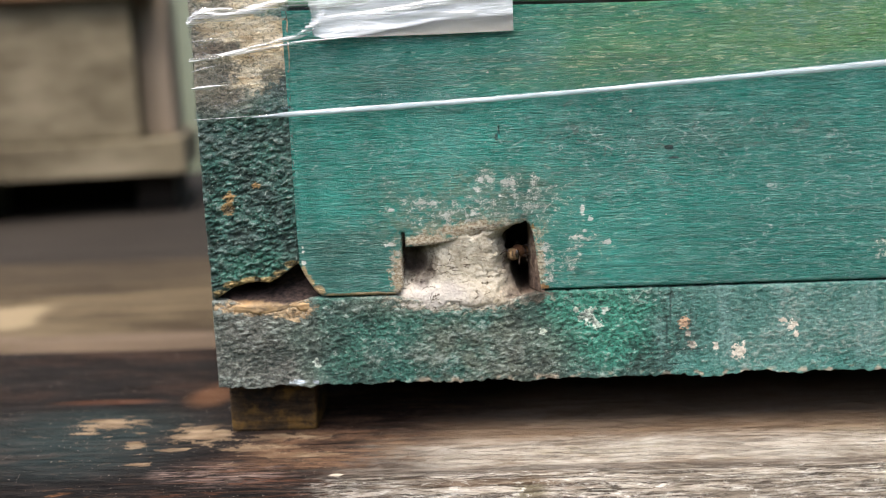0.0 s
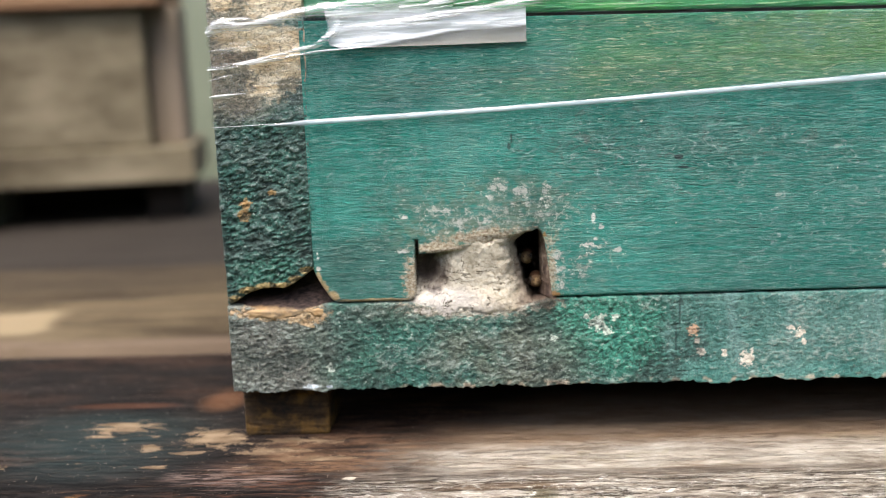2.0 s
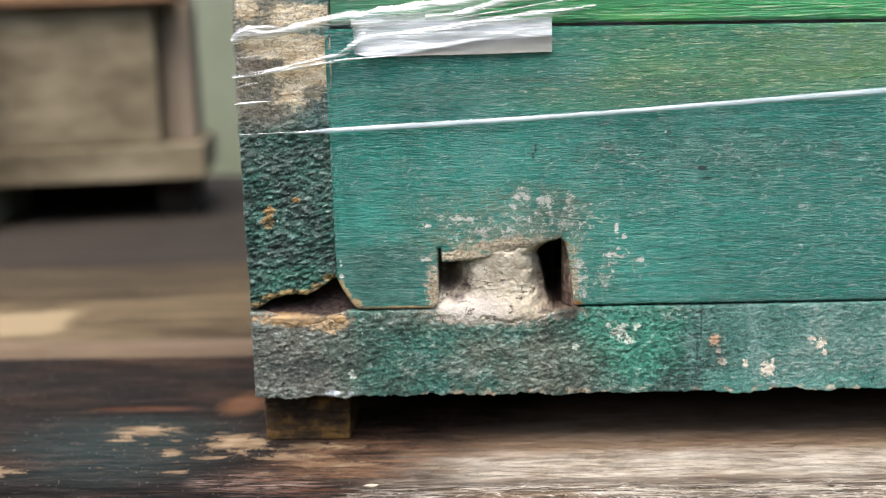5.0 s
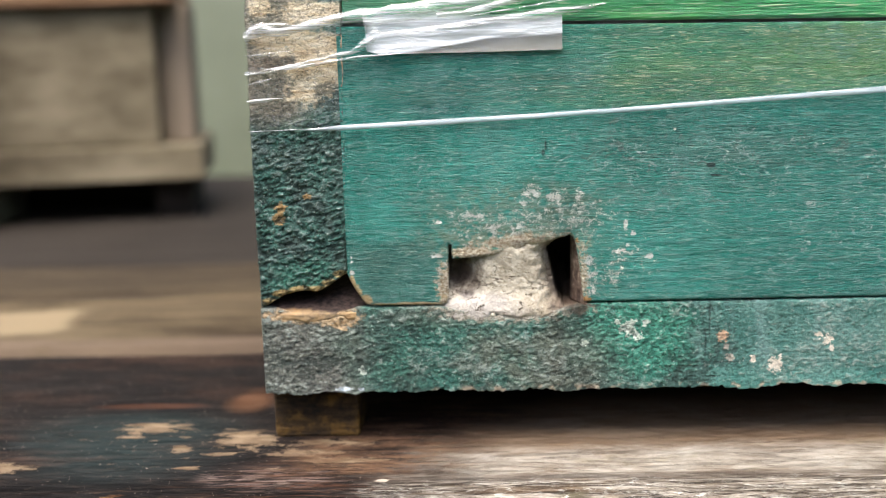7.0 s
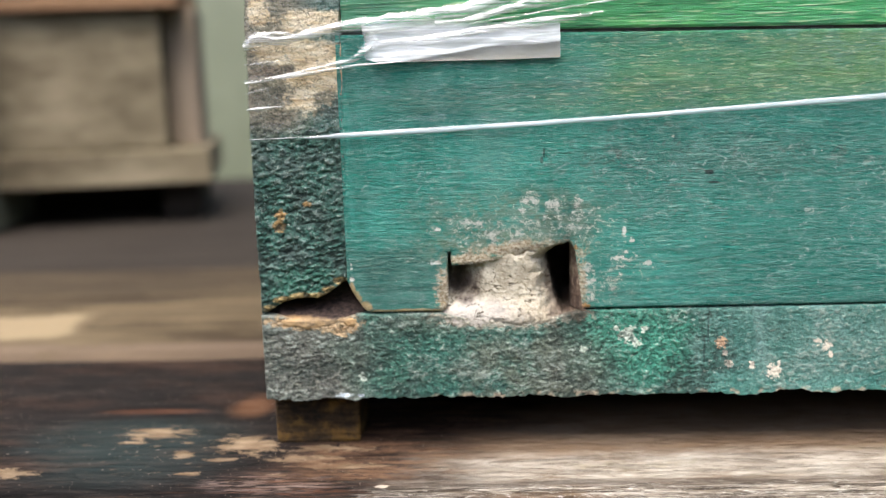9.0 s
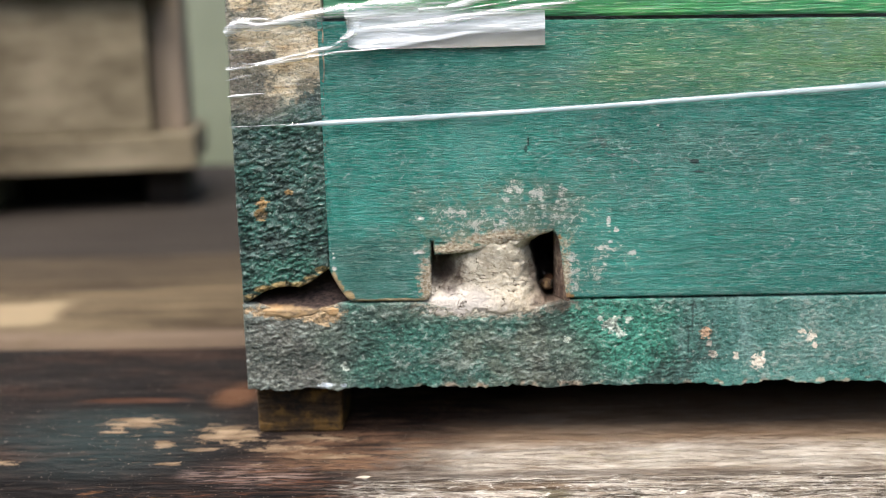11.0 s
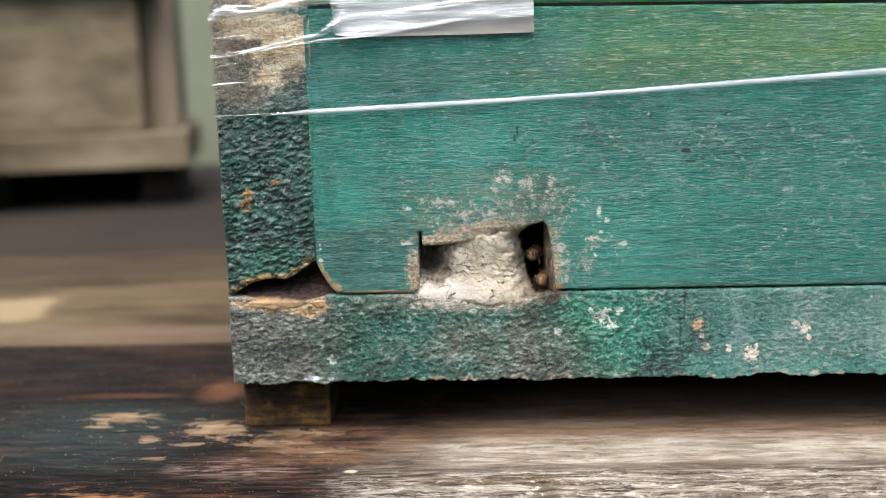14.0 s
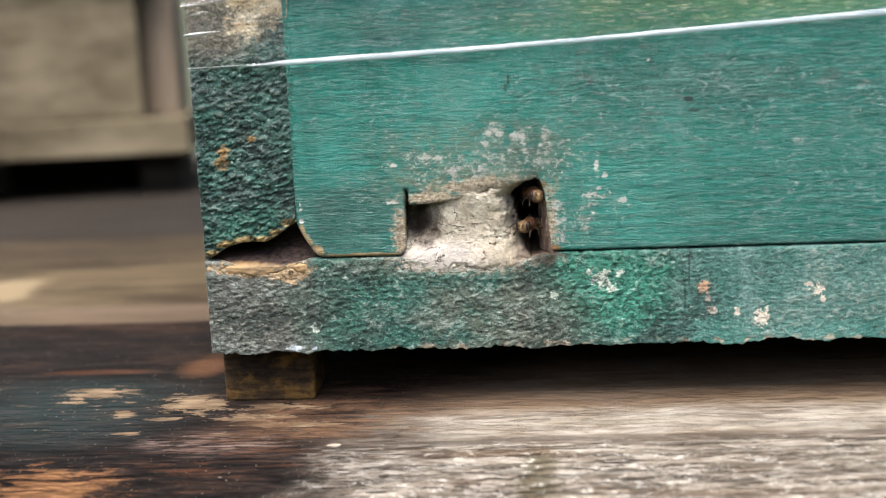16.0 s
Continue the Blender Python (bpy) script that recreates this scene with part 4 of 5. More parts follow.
def plug_depth(x, z):
    n = fbm(x * MM, z * MM, 260, 260, 4, 55)
    y = -0.10 + 1.1 * smooth(z, 17.4, 22.5)
    y = y - 0.6 * smooth(z, 23.0, 31.5) * smooth(x, 47, 54)
    y = y + 6.0 * smooth(x, 49.0, 41.5) * smooth(z, 19.0, 25)
    edge = np.interp(z, [17.0, 18.0, 19.4, 22.0, 26.0, 30.0, 31.0, 32.0, 33.0, 33.6, 34.2], [66.2, 64.9, 64.0, 63.4, 62.5, 61.9, 62.2, 63.6, 65.3, 66.8, 70.0])
    slit = edge + 2.2 * fbm(x * MM, z * MM, 330, 330, 4, 56, 0.65)
    y = y + 4.0 * smooth(x, slit - 4.5, slit) ** 1.6 * smooth(z, 16.0, 20) * smooth(z, 36.0, 33.6) + 22 * smooth(x, slit - 0.2, slit + 0.8) * smooth(z, 17.0, 18.3)
    # the ragged rims sink into the boards
    top = 31.0 + 0.17 * (x - 52)
    y = y + 2.2 * smooth(z + 6 * n, top - 1.0, top + 2.2) + 1.5 * smooth(z, 28.0, 30.0) * smooth(x, 53.0, 44.0) * 0.5
    y = y + 1.3 * smooth(z + 5 * n, 17.6, 14.4) + 1.3 * smooth(x + 8 * n, 43.0, 37.0) + 1.6 * smooth(x + 8 * n, 66.8, 69.8)
    return y + fbm(x * MM, z * MM, 480, 480, 4, 51, 0.65) * (0.42 + 0.5 * smooth(z, 28.5, 31.0)) + fbm(x * MM, z * MM, 110, 110, 2, 53) * 0.6


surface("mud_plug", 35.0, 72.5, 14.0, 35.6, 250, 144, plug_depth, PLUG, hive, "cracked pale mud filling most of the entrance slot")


def jamb_depth(x, z):
    lean = 0.045 * (31 - z)
    return 0.5 + 2.6 * np.clip(69.0 + lean * 0.7 - x, 0, 3) ** 1.1 + fbm(x * MM, z * MM, 600, 500, 4, 59, 0.65) * 2.0


def jamb_mat():
    m = Mat("gnawed_jamb", 0.85, spec=0.2)
    a = m.noise(700, (1, 1, 0.7), 5, 0.7, 58)
    c = m.ramp(a, (0.34, (0.055, 0.036, 0.03)), (0.52, (0.18, 0.125, 0.095)), (0.68, (0.42, 0.33, 0.24)))
    c = m.mix(m.mul(m.step(m.y, 0.0045, 0.0075), 0.85), c, (0.08, 0.055, 0.042))
    m.bump(a, 0.0006, 0.9)
    return m.done(c)


surface("worn_jamb", 67.0, 70.2, 18.6, 33.0, 18, 48, jamb_depth, jamb_mat(), hive, "brown gnawed side of the entrance")


def notch_depth(x, z):
    n = fbm(x * MM, z * MM, 260, 260, 4, 65)
    y = -0.05 + 6.0 * smooth(z, 18.0, 25.0) + 1.6 * smooth(z, 17.8, 19.4)
    y = y + 9 * smooth(z, 19.2, 21.6) * np.exp(-(((x - 7.5) / 4.2) ** 2))
    y = y + 1.3 * smooth(z + 4 * n, 17.4, 14.8) + 1.3 * smooth(x + 5 * n, 5.0, 1.4) + 1.3 * smooth(x + 5 * n, 20.5, 24.2) * smooth(z, 19.5, 18.5)
    return y + fbm(x * MM, z * MM, 420, 420, 4, 57, 0.6) * 0.6


surface("gnawed_notch", 0.8, 24.6, 14.2, 28, 130, 84, notch_depth, NOTCH, hive, "gnawed corner gap with bare brown wood")

tagged(slab("wooden_block", 0.0004, 0.0195, 0.0068, 0.024, -0.0125, -0.0009, BLOCK, None, "", 0.0006), "small mossy brown wooden block under the hive corner", "wood block")
tagged(slab("wooden_block", 0.235, 0.2545, 0.0068, 0.024, -0.0125, -0.0009, BLOCK, None, "", 0.0006), "small mossy brown wooden block under the hive corner", "wood block")
for k in (0.0004, 0.235):
    tagged(slab("wooden_block", k, k + 0.019, 0.225, 0.25, -0.0125, -0.0009, BLOCK, None, "", 0.0006), "small mossy brown wooden block under the hive corner", "wood block")


# ---- planks of the stand ----
def plank(name, y0, y1, top, material, label, seed, round_front=0.004, thick=0.03, step=0.0012, lean=0.0):
    xs = np.concatenate([np.arange(-0.7, -0.12, 0.02), np.arange(-0.12, 0.15, 0.0011), np.arange(0.15, 0.7, 0.02)])
    ys = np.arange(y0, y1 + 1e-6, step)
    X, Y = np.meshgrid(xs, ys, indexing="ij")
    Z = top + 0.0003 + fbm(X, Y, 14, 500, 4, seed) * 0.0003 + fbm(X, Y, 12, 60, 2, seed + 3) * 0.0010
    e0 = np.clip(1 - (Y - y0) / round_front, 0, 1)
    e1 = np.clip(1 - (y1 - Y) / 0.002, 0, 1)
    rough = fbm(X, Y, 55, 650, 4, seed + 9, 0.65)
    Z = Z - lean * np.clip(0.008 - Y, 0, 0.05) - round_front * 0.30 * e0**1.8 - 0.0012 * e1**2 + rough * 0.0020 * np.clip((e0 - 0.06) * 8, 0, 1)
    nx, ny = X.shape
    verts = np.stack([X, Y, Z], -1).reshape(-1, 3).tolist()
    at = lambda i, j: i * ny + j
    faces = [(at(i, j), at(i + 1, j), at(i + 1, j + 1), at(i, j + 1)) for i in range(nx - 1) for j in range(ny - 1)]
    ring = [(i, 0) for i in range(nx)] + [(nx - 1, j) for j in range(1, ny)] + [(i, ny - 1) for i in range(nx - 2, -1, -1)] + [(0, j) for j in range(ny - 2, 0, -1)]
    base = len(verts)
    verts += [[X[i, j], Y[i, j], top - thick] for i, j in ring]
    n = len(ring)
    for k in range(n):
        a, b = at(*ring[k]), at(*ring[(k + 1) % n])
        faces.append((b, a, base + k, base + (k + 1) % n))
    low = list(range(base, base + nx))
    back = [base + nx - 1 + ny - 1 + k for k in range(nx)][::-1]
    for i in range(nx - 1):
        faces.append((low[i + 1], low[i], back[i], back[i + 1]))
    return raw(name, verts, faces, material, stand, label)


stand = thing("hive_stand", "weathered wooden plank stand carrying the hives", "stand", (0, 0, 0))


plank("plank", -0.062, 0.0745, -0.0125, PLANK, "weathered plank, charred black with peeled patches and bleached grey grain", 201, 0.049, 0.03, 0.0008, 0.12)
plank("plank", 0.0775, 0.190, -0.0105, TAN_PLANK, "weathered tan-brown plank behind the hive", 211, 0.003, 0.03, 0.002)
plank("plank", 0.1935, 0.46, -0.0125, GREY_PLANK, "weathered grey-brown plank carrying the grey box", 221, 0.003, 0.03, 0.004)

# ---- the film round the hive ----
wrap = thing("stretch_film", "clear stretch film wound round the hive, creased at the corner", "plastic film")


def film_edge(x):
    return float(np.interp(x / MM, [-2, 0, 19, 60, 131, 262], [57.6, 57.6, 57.9, 59.4, 63.0, 69.5])) * MM


nxf, nzf = 150, 46
fv, ff = [], []
path_x = [(-0.0002, y) for y in np.linspace(0.2, 0.004, 10)] + [(x, None) for x in np.linspace(0.0001, 0.14, nxf - 10)]
for x, y in path_x:
    z0 = film_edge(max(x, 0))
    for j in range(nzf):
        z = z0 + (0.118 - z0) * (j / (nzf - 1)) ** 1.3
        w = 0.0006 * noise.noise((x * 60, 1.3, z * 420)) + 0.0004 * noise.noise((x * 200, 5.1, z * 900))
        lift = 0.0005 + 0.0006 * math.exp(-((x - 0.01) / 0.02) ** 2)
        if y is None:
            fv.append((x + (0.0006 * (z - 0.05) / 0.03 - 0.0005 * noise.noise((3, z * 300, 0)) if x < 0.0003 else 0), -lift - abs(w), z))
        else:
            fv.append((x - abs(w) + 0.0006 * max(0.0, (z - 0.05) / 0.03), y, z))
for i in range(len(path_x) - 1):
    for j in range(nzf - 1):
        ff.append((i * nzf + j, (i + 1) * nzf + j, (i + 1) * nzf + j + 1, i * nzf + j + 1))
sheet = raw("film_sheet", fv, ff, FILM, wrap)


def ribbon(name, pts, width, material, parent, bulge=0.0006, label="", across=7, flutter=0.15, ripple=0.35):
    """A tapering fold of film along points (x, z) in millimetres; width in millimetres along it."""
    px, pz = np.array(pts, float).T
    s = np.linspace(0, 1, len(px))
    n = max(16, int((px.max() - px.min()) * 1.2) + 8)
    t = np.linspace(0, 1, n)
    X, Z = np.interp(t, s, px), np.interp(t, s, pz)
    W = np.interp(t, np.linspace(0, 1, len(width)), width)
    ker = np.ones(5) / 5
    Z = np.convolve(np.pad(Z, 2, mode="edge"), ker, "valid")
    dx, dz = np.gradient(X), np.gradient(Z)
    ln = np.hypot(dx, dz)
    verts, faces = [], []
    for i in range(n):
        for k in range(across):
            u = k / (across - 1) * 2 - 1
            o = u * W[i] / 2 * (1 + flutter * noise.noise((X[i] * 0.3, u * 2, len(pts))))
            y = -0.85 - bulge / MM * (1 - u * u) - ripple * noise.noise((X[i] * 0.35, u * 3.0, 7.7 + len(pts)))
            verts.append(((X[i] - dz[i] / ln[i] * o) * MM, y * MM, (Z[i] + dx[i] / ln[i] * o) * MM))
    for i in range(n - 1):
        for k in range(across - 1):
            a = i * across + k
            faces.append((a, a + across, a + across + 1, a + 1))
    ob = raw(name, verts, faces, material, parent, label)
    layer = ob.data.attributes.new("thick", "FLOAT", "POINT")
    layer.data.foreach_set("value", [max(0.0, 1 - abs(k / (across - 1) * 2 - 1) ** 3) ** 0.8 for i in range(n) for k in range(across)])
    return ob


ribbon("rolled_edge", [(12.0, 57.55), (19, 57.8), (40, 58.5), (60, 59.2), (80, 60.1), (105, 61.4), (131, 62.8), (150, 63.8)], [0.25, 1.25, 1.35, 1.2, 1.15, 1.3, 1.55, 1.6], EDGE, wrap, 0.0003, "white rolled lower edge of the film", 9, 0.06, 0.04)

# ---- things behind ----
box = thing("old_box", "weathered grey wooden hive box on a base board, out of focus", "box", (-0.1055, 0.30, -0.0125))
box.rotation_euler = (0, 0, radians(9))
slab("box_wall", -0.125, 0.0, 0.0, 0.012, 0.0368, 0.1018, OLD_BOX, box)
slab("side_wall", -0.012, 0.0, 0.0122, 0.064, 0.0368, 0.1018, OLD_SIDE, box)
slab("corner_cleat", 0.0003, 0.0150, 0.012, 0.050, 0.0368, 0.1018, OLD_SIDE, box)
slab("back_wall", -0.125, -0.0122, 0.052, 0.064, 0.0368, 0.1018, OLD_SIDE, box)
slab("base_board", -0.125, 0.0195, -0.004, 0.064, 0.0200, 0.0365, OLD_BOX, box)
for bx in (-0.12, -0.006):
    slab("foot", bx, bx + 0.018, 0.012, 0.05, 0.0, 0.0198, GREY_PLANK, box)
# added rail that shuts out light behind, so the gap below stays dark
slab("added_gap_rail", -0.120, 0.012, 0.0505, 0.072, 0.0, 0.0198, GREY_PLANK, box)
RUST = plain_wood("orange_board_wood", (0.18, 0.095, 0.05), (0.30, 0.19, 0.115), 0.4, 67)
TEAL_LID = simple("teal_lid_paint", (0.025, 0.09, 0.085), 0.6)
slab("lid_rim", -0.13, 0.010, -0.006, 0.086, 0.1020, 0.1085, RUST, box)
slab("lid", -0.09, 0.004, -0.006, 0.086, 0.1087, 0.124, TEAL_LID, box)
post = slab("stand_post", -0.246, -0.1835, 0.272, 0.33, -0.0125, 0.30, plain_wood("grey_green_post_wood", (0.07, 0.075, 0.055), (0.17, 0.18, 0.14), 0.35, 68, 2), None, "", 0.003)
tagged(post, "grey-green weathered upright wooden post", "post")

GROUND = simple("grass_soil", (0.09, 0.12, 0.05), 0.95, 0, 0.2, 30, 0.6)
bm = bmesh.new()
bmesh.ops.create_grid(bm, x_segments=40, y_segments=40, size=60)
bmesh.ops.translate(bm, verts=bm.verts, vec=(0, 20, -0.55))
tagged(part("ground", bm, GROUND), "grassy soil below the stand", "ground", "", "structure")
for lx in (-0.62, 0.62):
    for ly in (-0.02, 0.40):
        slab("leg", lx - 0.03, lx + 0.03, ly - 0.03, ly + 0.03, -0.553, -0.0428, GREY_PLANK, stand, "", 0.003)

LEAF = simple("leaf_green", (0.10, 0.17, 0.06), 0.5, 0, 0.4, 8, 0.5)
STEM = simple("stem_brown", (0.12, 0.09, 0.05), 0.9)


def bush(x, y, z, size, count, seed):
    rng = random.Random(seed)
    root = thing("bush", "leafy green shrub behind the stand, out of focus", "shrub", (x, y, z), "shrubs behind the stand")
    sv, sf, lv, lf = [], [], [], []
    for k in range(14):
        a, h = rng.uniform(0, 6.28), rng.uniform(0.5, 1.0) * size
        tip = Vector((math.cos(a) * size * 0.4 * rng.random(), math.sin(a) * size * 0.4 * rng.random(), h))
        for q, r in ((Vector((0, 0, 0)), 0.006), (tip * 0.5, 0.004), (tip, 0.0015)):
            for c in range(5):
                sv.append((q.x + r * math.cos(c * 1.257), q.y + r * math.sin(c * 1.257), q.z))
        o = k * 15
        for ring in (0, 5):
            for c in range(5):
                sf.append((o + ring + c, o + ring + (c + 1) % 5, o + ring + 5 + (c + 1) % 5, o + ring + 5 + c))
    for k in range(count):
        r = size * 0.5 * rng.random() ** 0.4
        a, b = rng.uniform(0, 6.28), rng.uniform(-0.9, 1.2)
        c = Vector((r * math.cos(a) * math.cos(b), r * math.sin(a) * math.cos(b), size * 0.55 + 0.9 * r * math.sin(b)))
        rot = Euler((rng.uniform(-1, 1), rng.uniform(-1, 1), rng.uniform(0, 6.28))).to_matrix()
        ln, w = rng.uniform(0.03, 0.06), rng.uniform(0.010, 0.02)
        o = len(lv)
        for px, py, pz in ((-ln / 2, 0, 0), (-ln / 6, w, 0.004), (ln / 4, w * 0.8, 0.003), (ln / 2, 0, -0.004), (ln / 4, -w * 0.8, 0.003), (-ln / 6, -w, 0.004)):
            lv.append(tuple(c + rot @ Vector((px, py, pz))))
        lf += [(o, o + 1, o + 2, o + 3), (o, o + 3, o + 4, o + 5)]
    raw("stems", sv, sf, STEM, root)
    leaves = raw("crown", lv, lf, LEAF, root)
    tagged(leaves, kind="stuff")


for k, (bx, by, bs) in enumerate(((-1.25, 1.35, 0.95), (0.45, 1.35, 0.9), (1.2, 1.4, 1.0))):
    bush(bx, by, -0.55, bs, 1800, 300 + k)


def yard_wall_mat(name, dark, light, seed):
    m = Mat(name, 0.95, spec=0.15)
    a = m.noise(2.2, (1, 1, 1.3), 6, 0.65, seed)
    b = m.noise(40, (1, 1, 1), 4, 0.6, seed + 1)
    m.bump(b, 0.01, 0.5)
    return m.done(m.mix(m.mul(m.step(b, 0.5, 0.7), 0.3), m.ramp(a, (0.3, dark), (0.7, light)), [v * 0.6 for v in dark]))


# the north wall is an added backdrop for the pale green distance
SAGE = yard_wall_mat("sage_backdrop", (0.145, 0.16, 0.112), (0.235, 0.255, 0.19), 110)
DULL = yard_wall_mat("sky_blocker_green", (0.03, 0.05, 0.02), (0.09, 0.12, 0.05), 112)
# south, west and east sides are unseen, added to hold back low sky light
for wall_name, x0, x1, y0, y1, top, mat, words in (
        ("wall_north", -3.5, 3.5, 1.9, 2.1, 1.3, SAGE, "plain pale green backdrop wall, far out of focus"), ("wall_south", -3.5, 3.5, -2.2, -2.0, 0.75, DULL, "unseen dull green wall, added to block low sky light"),
        ("wall_west", -3.7, -3.5, -2.2, 2.1, 1.3, DULL, "unseen dull green wall, added to block low sky light"), ("wall_east", 3.5, 3.7, -2.2, 2.1, 1.3, DULL, "unseen dull green wall, added to block low sky light")):
    tagged(slab(wall_name, x0, x1, y0, y1, -0.56, top, mat, None, "", 0.01), words, "wall", "", "structure")

# ---- tape and creases ----
def tape_mat():
    m = Mat("milky_tape", 0.3)
    n = m.noise(260, (0.3, 1, 1.8), 4, 0.6, 95, turn=-0.25, warp=0.8)
    c = m.mix(n, (0.72, 0.78, 0.85), (0.90, 0.92, 0.95))
    clear = m.t.nodes.new("ShaderNodeBsdfTransparent")
    out = m.t.nodes.new("ShaderNodeMixShader")
    strand = m.noise(1, (50, 1, 900), 4, 0.6, 96, turn=-0.2, warp=0.5)
    fade = m.t.nodes.new("ShaderNodeAttribute")
    fade.attribute_name = "thick"
    m.put(out.inputs[0], m.mul(fade.outputs["Fac"], m.math("MULTIPLY_ADD", m.step(strand, 0.3, 0.62), 0.34, 0.56)))
    m.put(out.inputs[1], clear.outputs[0])
    m.put(out.inputs[2], m.b.outputs[0])
    m.bump(n, 0.0012, 0.5)
    m.done(c)
    m.put(m.t.nodes["Material Output"].inputs["Surface"], out.outputs[0])
    return m.m


TAPE = tape_mat()
tape = thing("adhesive_tape", "milky white strip of packing tape stuck on the film", "tape")


def tape_top(x):
    return np.interp(x, [24, 27, 40, 52, 60, 65.3], [79.8, 80.6, 81.2, 80.0, 79.6, 79.8])


tv, tf = [], []
nx, nz = 90, 44
for i in range(nx):
    x = 25.2 + (65.3 - 25.2) * i / (nx - 1)
    z0 = 72.55 + 0.9 * max(0.0, (29 - x) / 4) ** 1.5
    z1 = float(tape_top(x))
    for j in range(nz):
        z = z0 + (z1 - z0) * j / (nz - 1)
        y = -1.0 - 0.12 * (1 - j / (nz - 1)) - 0.45 * noise.noise((x * 0.16 - z * 0.25, z * 0.5, 3.3)) * (1 - (x - 25) / 60)
        tv.append((x * MM, y * MM, z * MM))
for i in range(nx - 1):
    for j in range(nz - 1):
        tf.append((i * nz + j, (i + 1) * nz + j, (i + 1) * nz + j + 1, i * nz + j + 1))
strip = raw("tape_strip", tv, tf, TAPE, tape)
layer = strip.data.attributes.new("thick", "FLOAT", "POINT")
bare = [np.interp(v[0], [0.033, 0.050, 0.0653], [0.0722, 0.0748, 0.0754]) for v in tv]
layer.data.foreach_set("value", [min(1.0, 0.25 + i / 6) * min(1.0, 0.2 + (nz - 1 - j) / 12) * (0.12 + 0.88 * float(smooth(tv[i * nz + j][2] - bare[i * nz + j], 0.0, 0.0009)))
                                 for i in range(nx) for j in range(nz)])
BACKING = simple("grey_tape_backing", (0.20, 0.20, 0.172), 0.6, 0, 0.15, 700, 0.15)
ribbon("tape_backing", [(33, 72.7), (40, 73.2), (50, 73.9), (58, 74.1), (65.3, 74.2)], [0.3, 1.3, 2.9, 3.2, 3.3], BACKING, tape, -0.0003, "grey lower band of the tape", 7, 0.0, 0.05).location.y = 0.0001

FOLDS = [
    ([(0.4, 76.4), (3, 78.2), (8, 77.6), (14, 78.8), (20, 80.0), (26, 80.6)], [1.6, 3.4, 2.0, 2.4, 2.4, 3.2]),
    ([(0.5, 77.6), (4, 79.0), (8, 79.2), (13, 78.6)], [0.3, 1.2, 0.9, 0.3]),
    ([(0.3, 73.0), (5, 73.3), (11.4, 74.0)], [0.1, 1.0, 0.05]),
    ([(0.2, 69.4), (5, 69.8), (11, 70.9), (17, 72.2), (23, 73.4), (26.5, 75.8), (28, 78)], [0.9, 1.2, 1.2, 0.9, 1.4, 2.2, 2.2]),
    ([(0.2, 69.2), (8, 70.0), (16, 71.2), (24, 72.2), (34, 72.8)], [0.4, 0.7, 1.0, 0.8, 0.1]),
    ([(0.0, 67.0), (3, 67.6), (6.2, 68.3)], [0.05, 1.0, 0.05]),
    ([(0.2, 63.7), (3, 63.9), (7.8, 64.3)], [0.4, 1.3, 0.05]),
    ([(25, 79.4), (34, 80.8), (46, 82.4), (54, 85.0), (62, 89.5)], [4.4, 4.0, 3.2, 3.4, 4.0]),
    ([(40, 80.0), (48, 80.6), (54, 82.2), (60, 84.6), (66, 88)], [1.4, 1.2, 1.4, 1.6, 1.8]),
    ([(46, 80.6), (56, 82.8), (66, 84.8), (84, 87.0), (105, 89)], [1.2, 2.2, 2.6, 2.6, 2.4]),
    ([(44, 79.4), (56, 81.0), (68, 82.6), (82, 84.4), (100, 86)], [0.4, 0.6, 0.6, 0.55, 0.4]),
    ([(40, 77.8), (50, 78.6), (58, 79.4), (66, 80.2), (74, 81.4)], [0.6, 2.2, 2.4, 2.0, 0.6]),
    ([(30, 76.8), (42, 77.4), (52, 78.4)], [0.8, 2.0, 0.4]),
]
for pts, width in FOLDS:
    ribbon("fold", pts, width, CREASE, wrap, 0.0009, "", 9, 0.25)
ribbon("hem", [(0.1, 57.5), (6, 57.6), (15, 57.9)], [0.18, 0.18, 0.3], CREASE, wrap, 0.0003, "", 5, 0.1)

# ---- bees ----
FUZZ = simple("bee_fuzz", (0.070, 0.034, 0.018), 0.95, 0, 0.1, 3500, 0.6)
FACE = simple("bee_face", (0.125, 0.075, 0.036), 0.7, 0, 0.3, 2500, 0.6)
EYE = simple("bee_eye", (0.02, 0.014, 0.010), 0.25, 0, 0.5, 2500, 0.3)
SHELL = simple("bee_leg_shell", (0.028, 0.016, 0.010), 0.65, 0, 0.25, 2500, 0.4)


def band_mat():
    m = Mat("bee_abdomen", 0.45)
    w = m.math("SINE", m.mul(m.y, 7200.0))
    n = m.noise(2500, (1, 1, 1), 3, 0.6, 97)
    return m.done(m.mix(m.step(m.add(w, m.mul(n, 0.6)), -0.1, 0.5), (0.026, 0.014, 0.009), (0.145, 0.064, 0.022)))


def wing_mat():
    m = Mat("bee_wing", 0.25)
    clear = m.t.nodes.new("ShaderNodeBsdfTransparent")
    out = m.t.nodes.new("ShaderNodeMixShader")
    n = m.noise(1500, (1, 1, 1), 3, 0.6, 98)
    m.put(out.inputs[0], m.math("MULTIPLY_ADD", n, 0.30, 0.08))
    m.put(out.inputs[1], clear.outputs[0])
    m.put(out.inputs[2], m.b.outputs[0])
    m.done((0.24, 0.20, 0.18))
    m.put(m.t.nodes["Material Output"].inputs["Surface"], out.outputs[0])
    return m.m


BAND, WING = band_mat(), wing_mat()


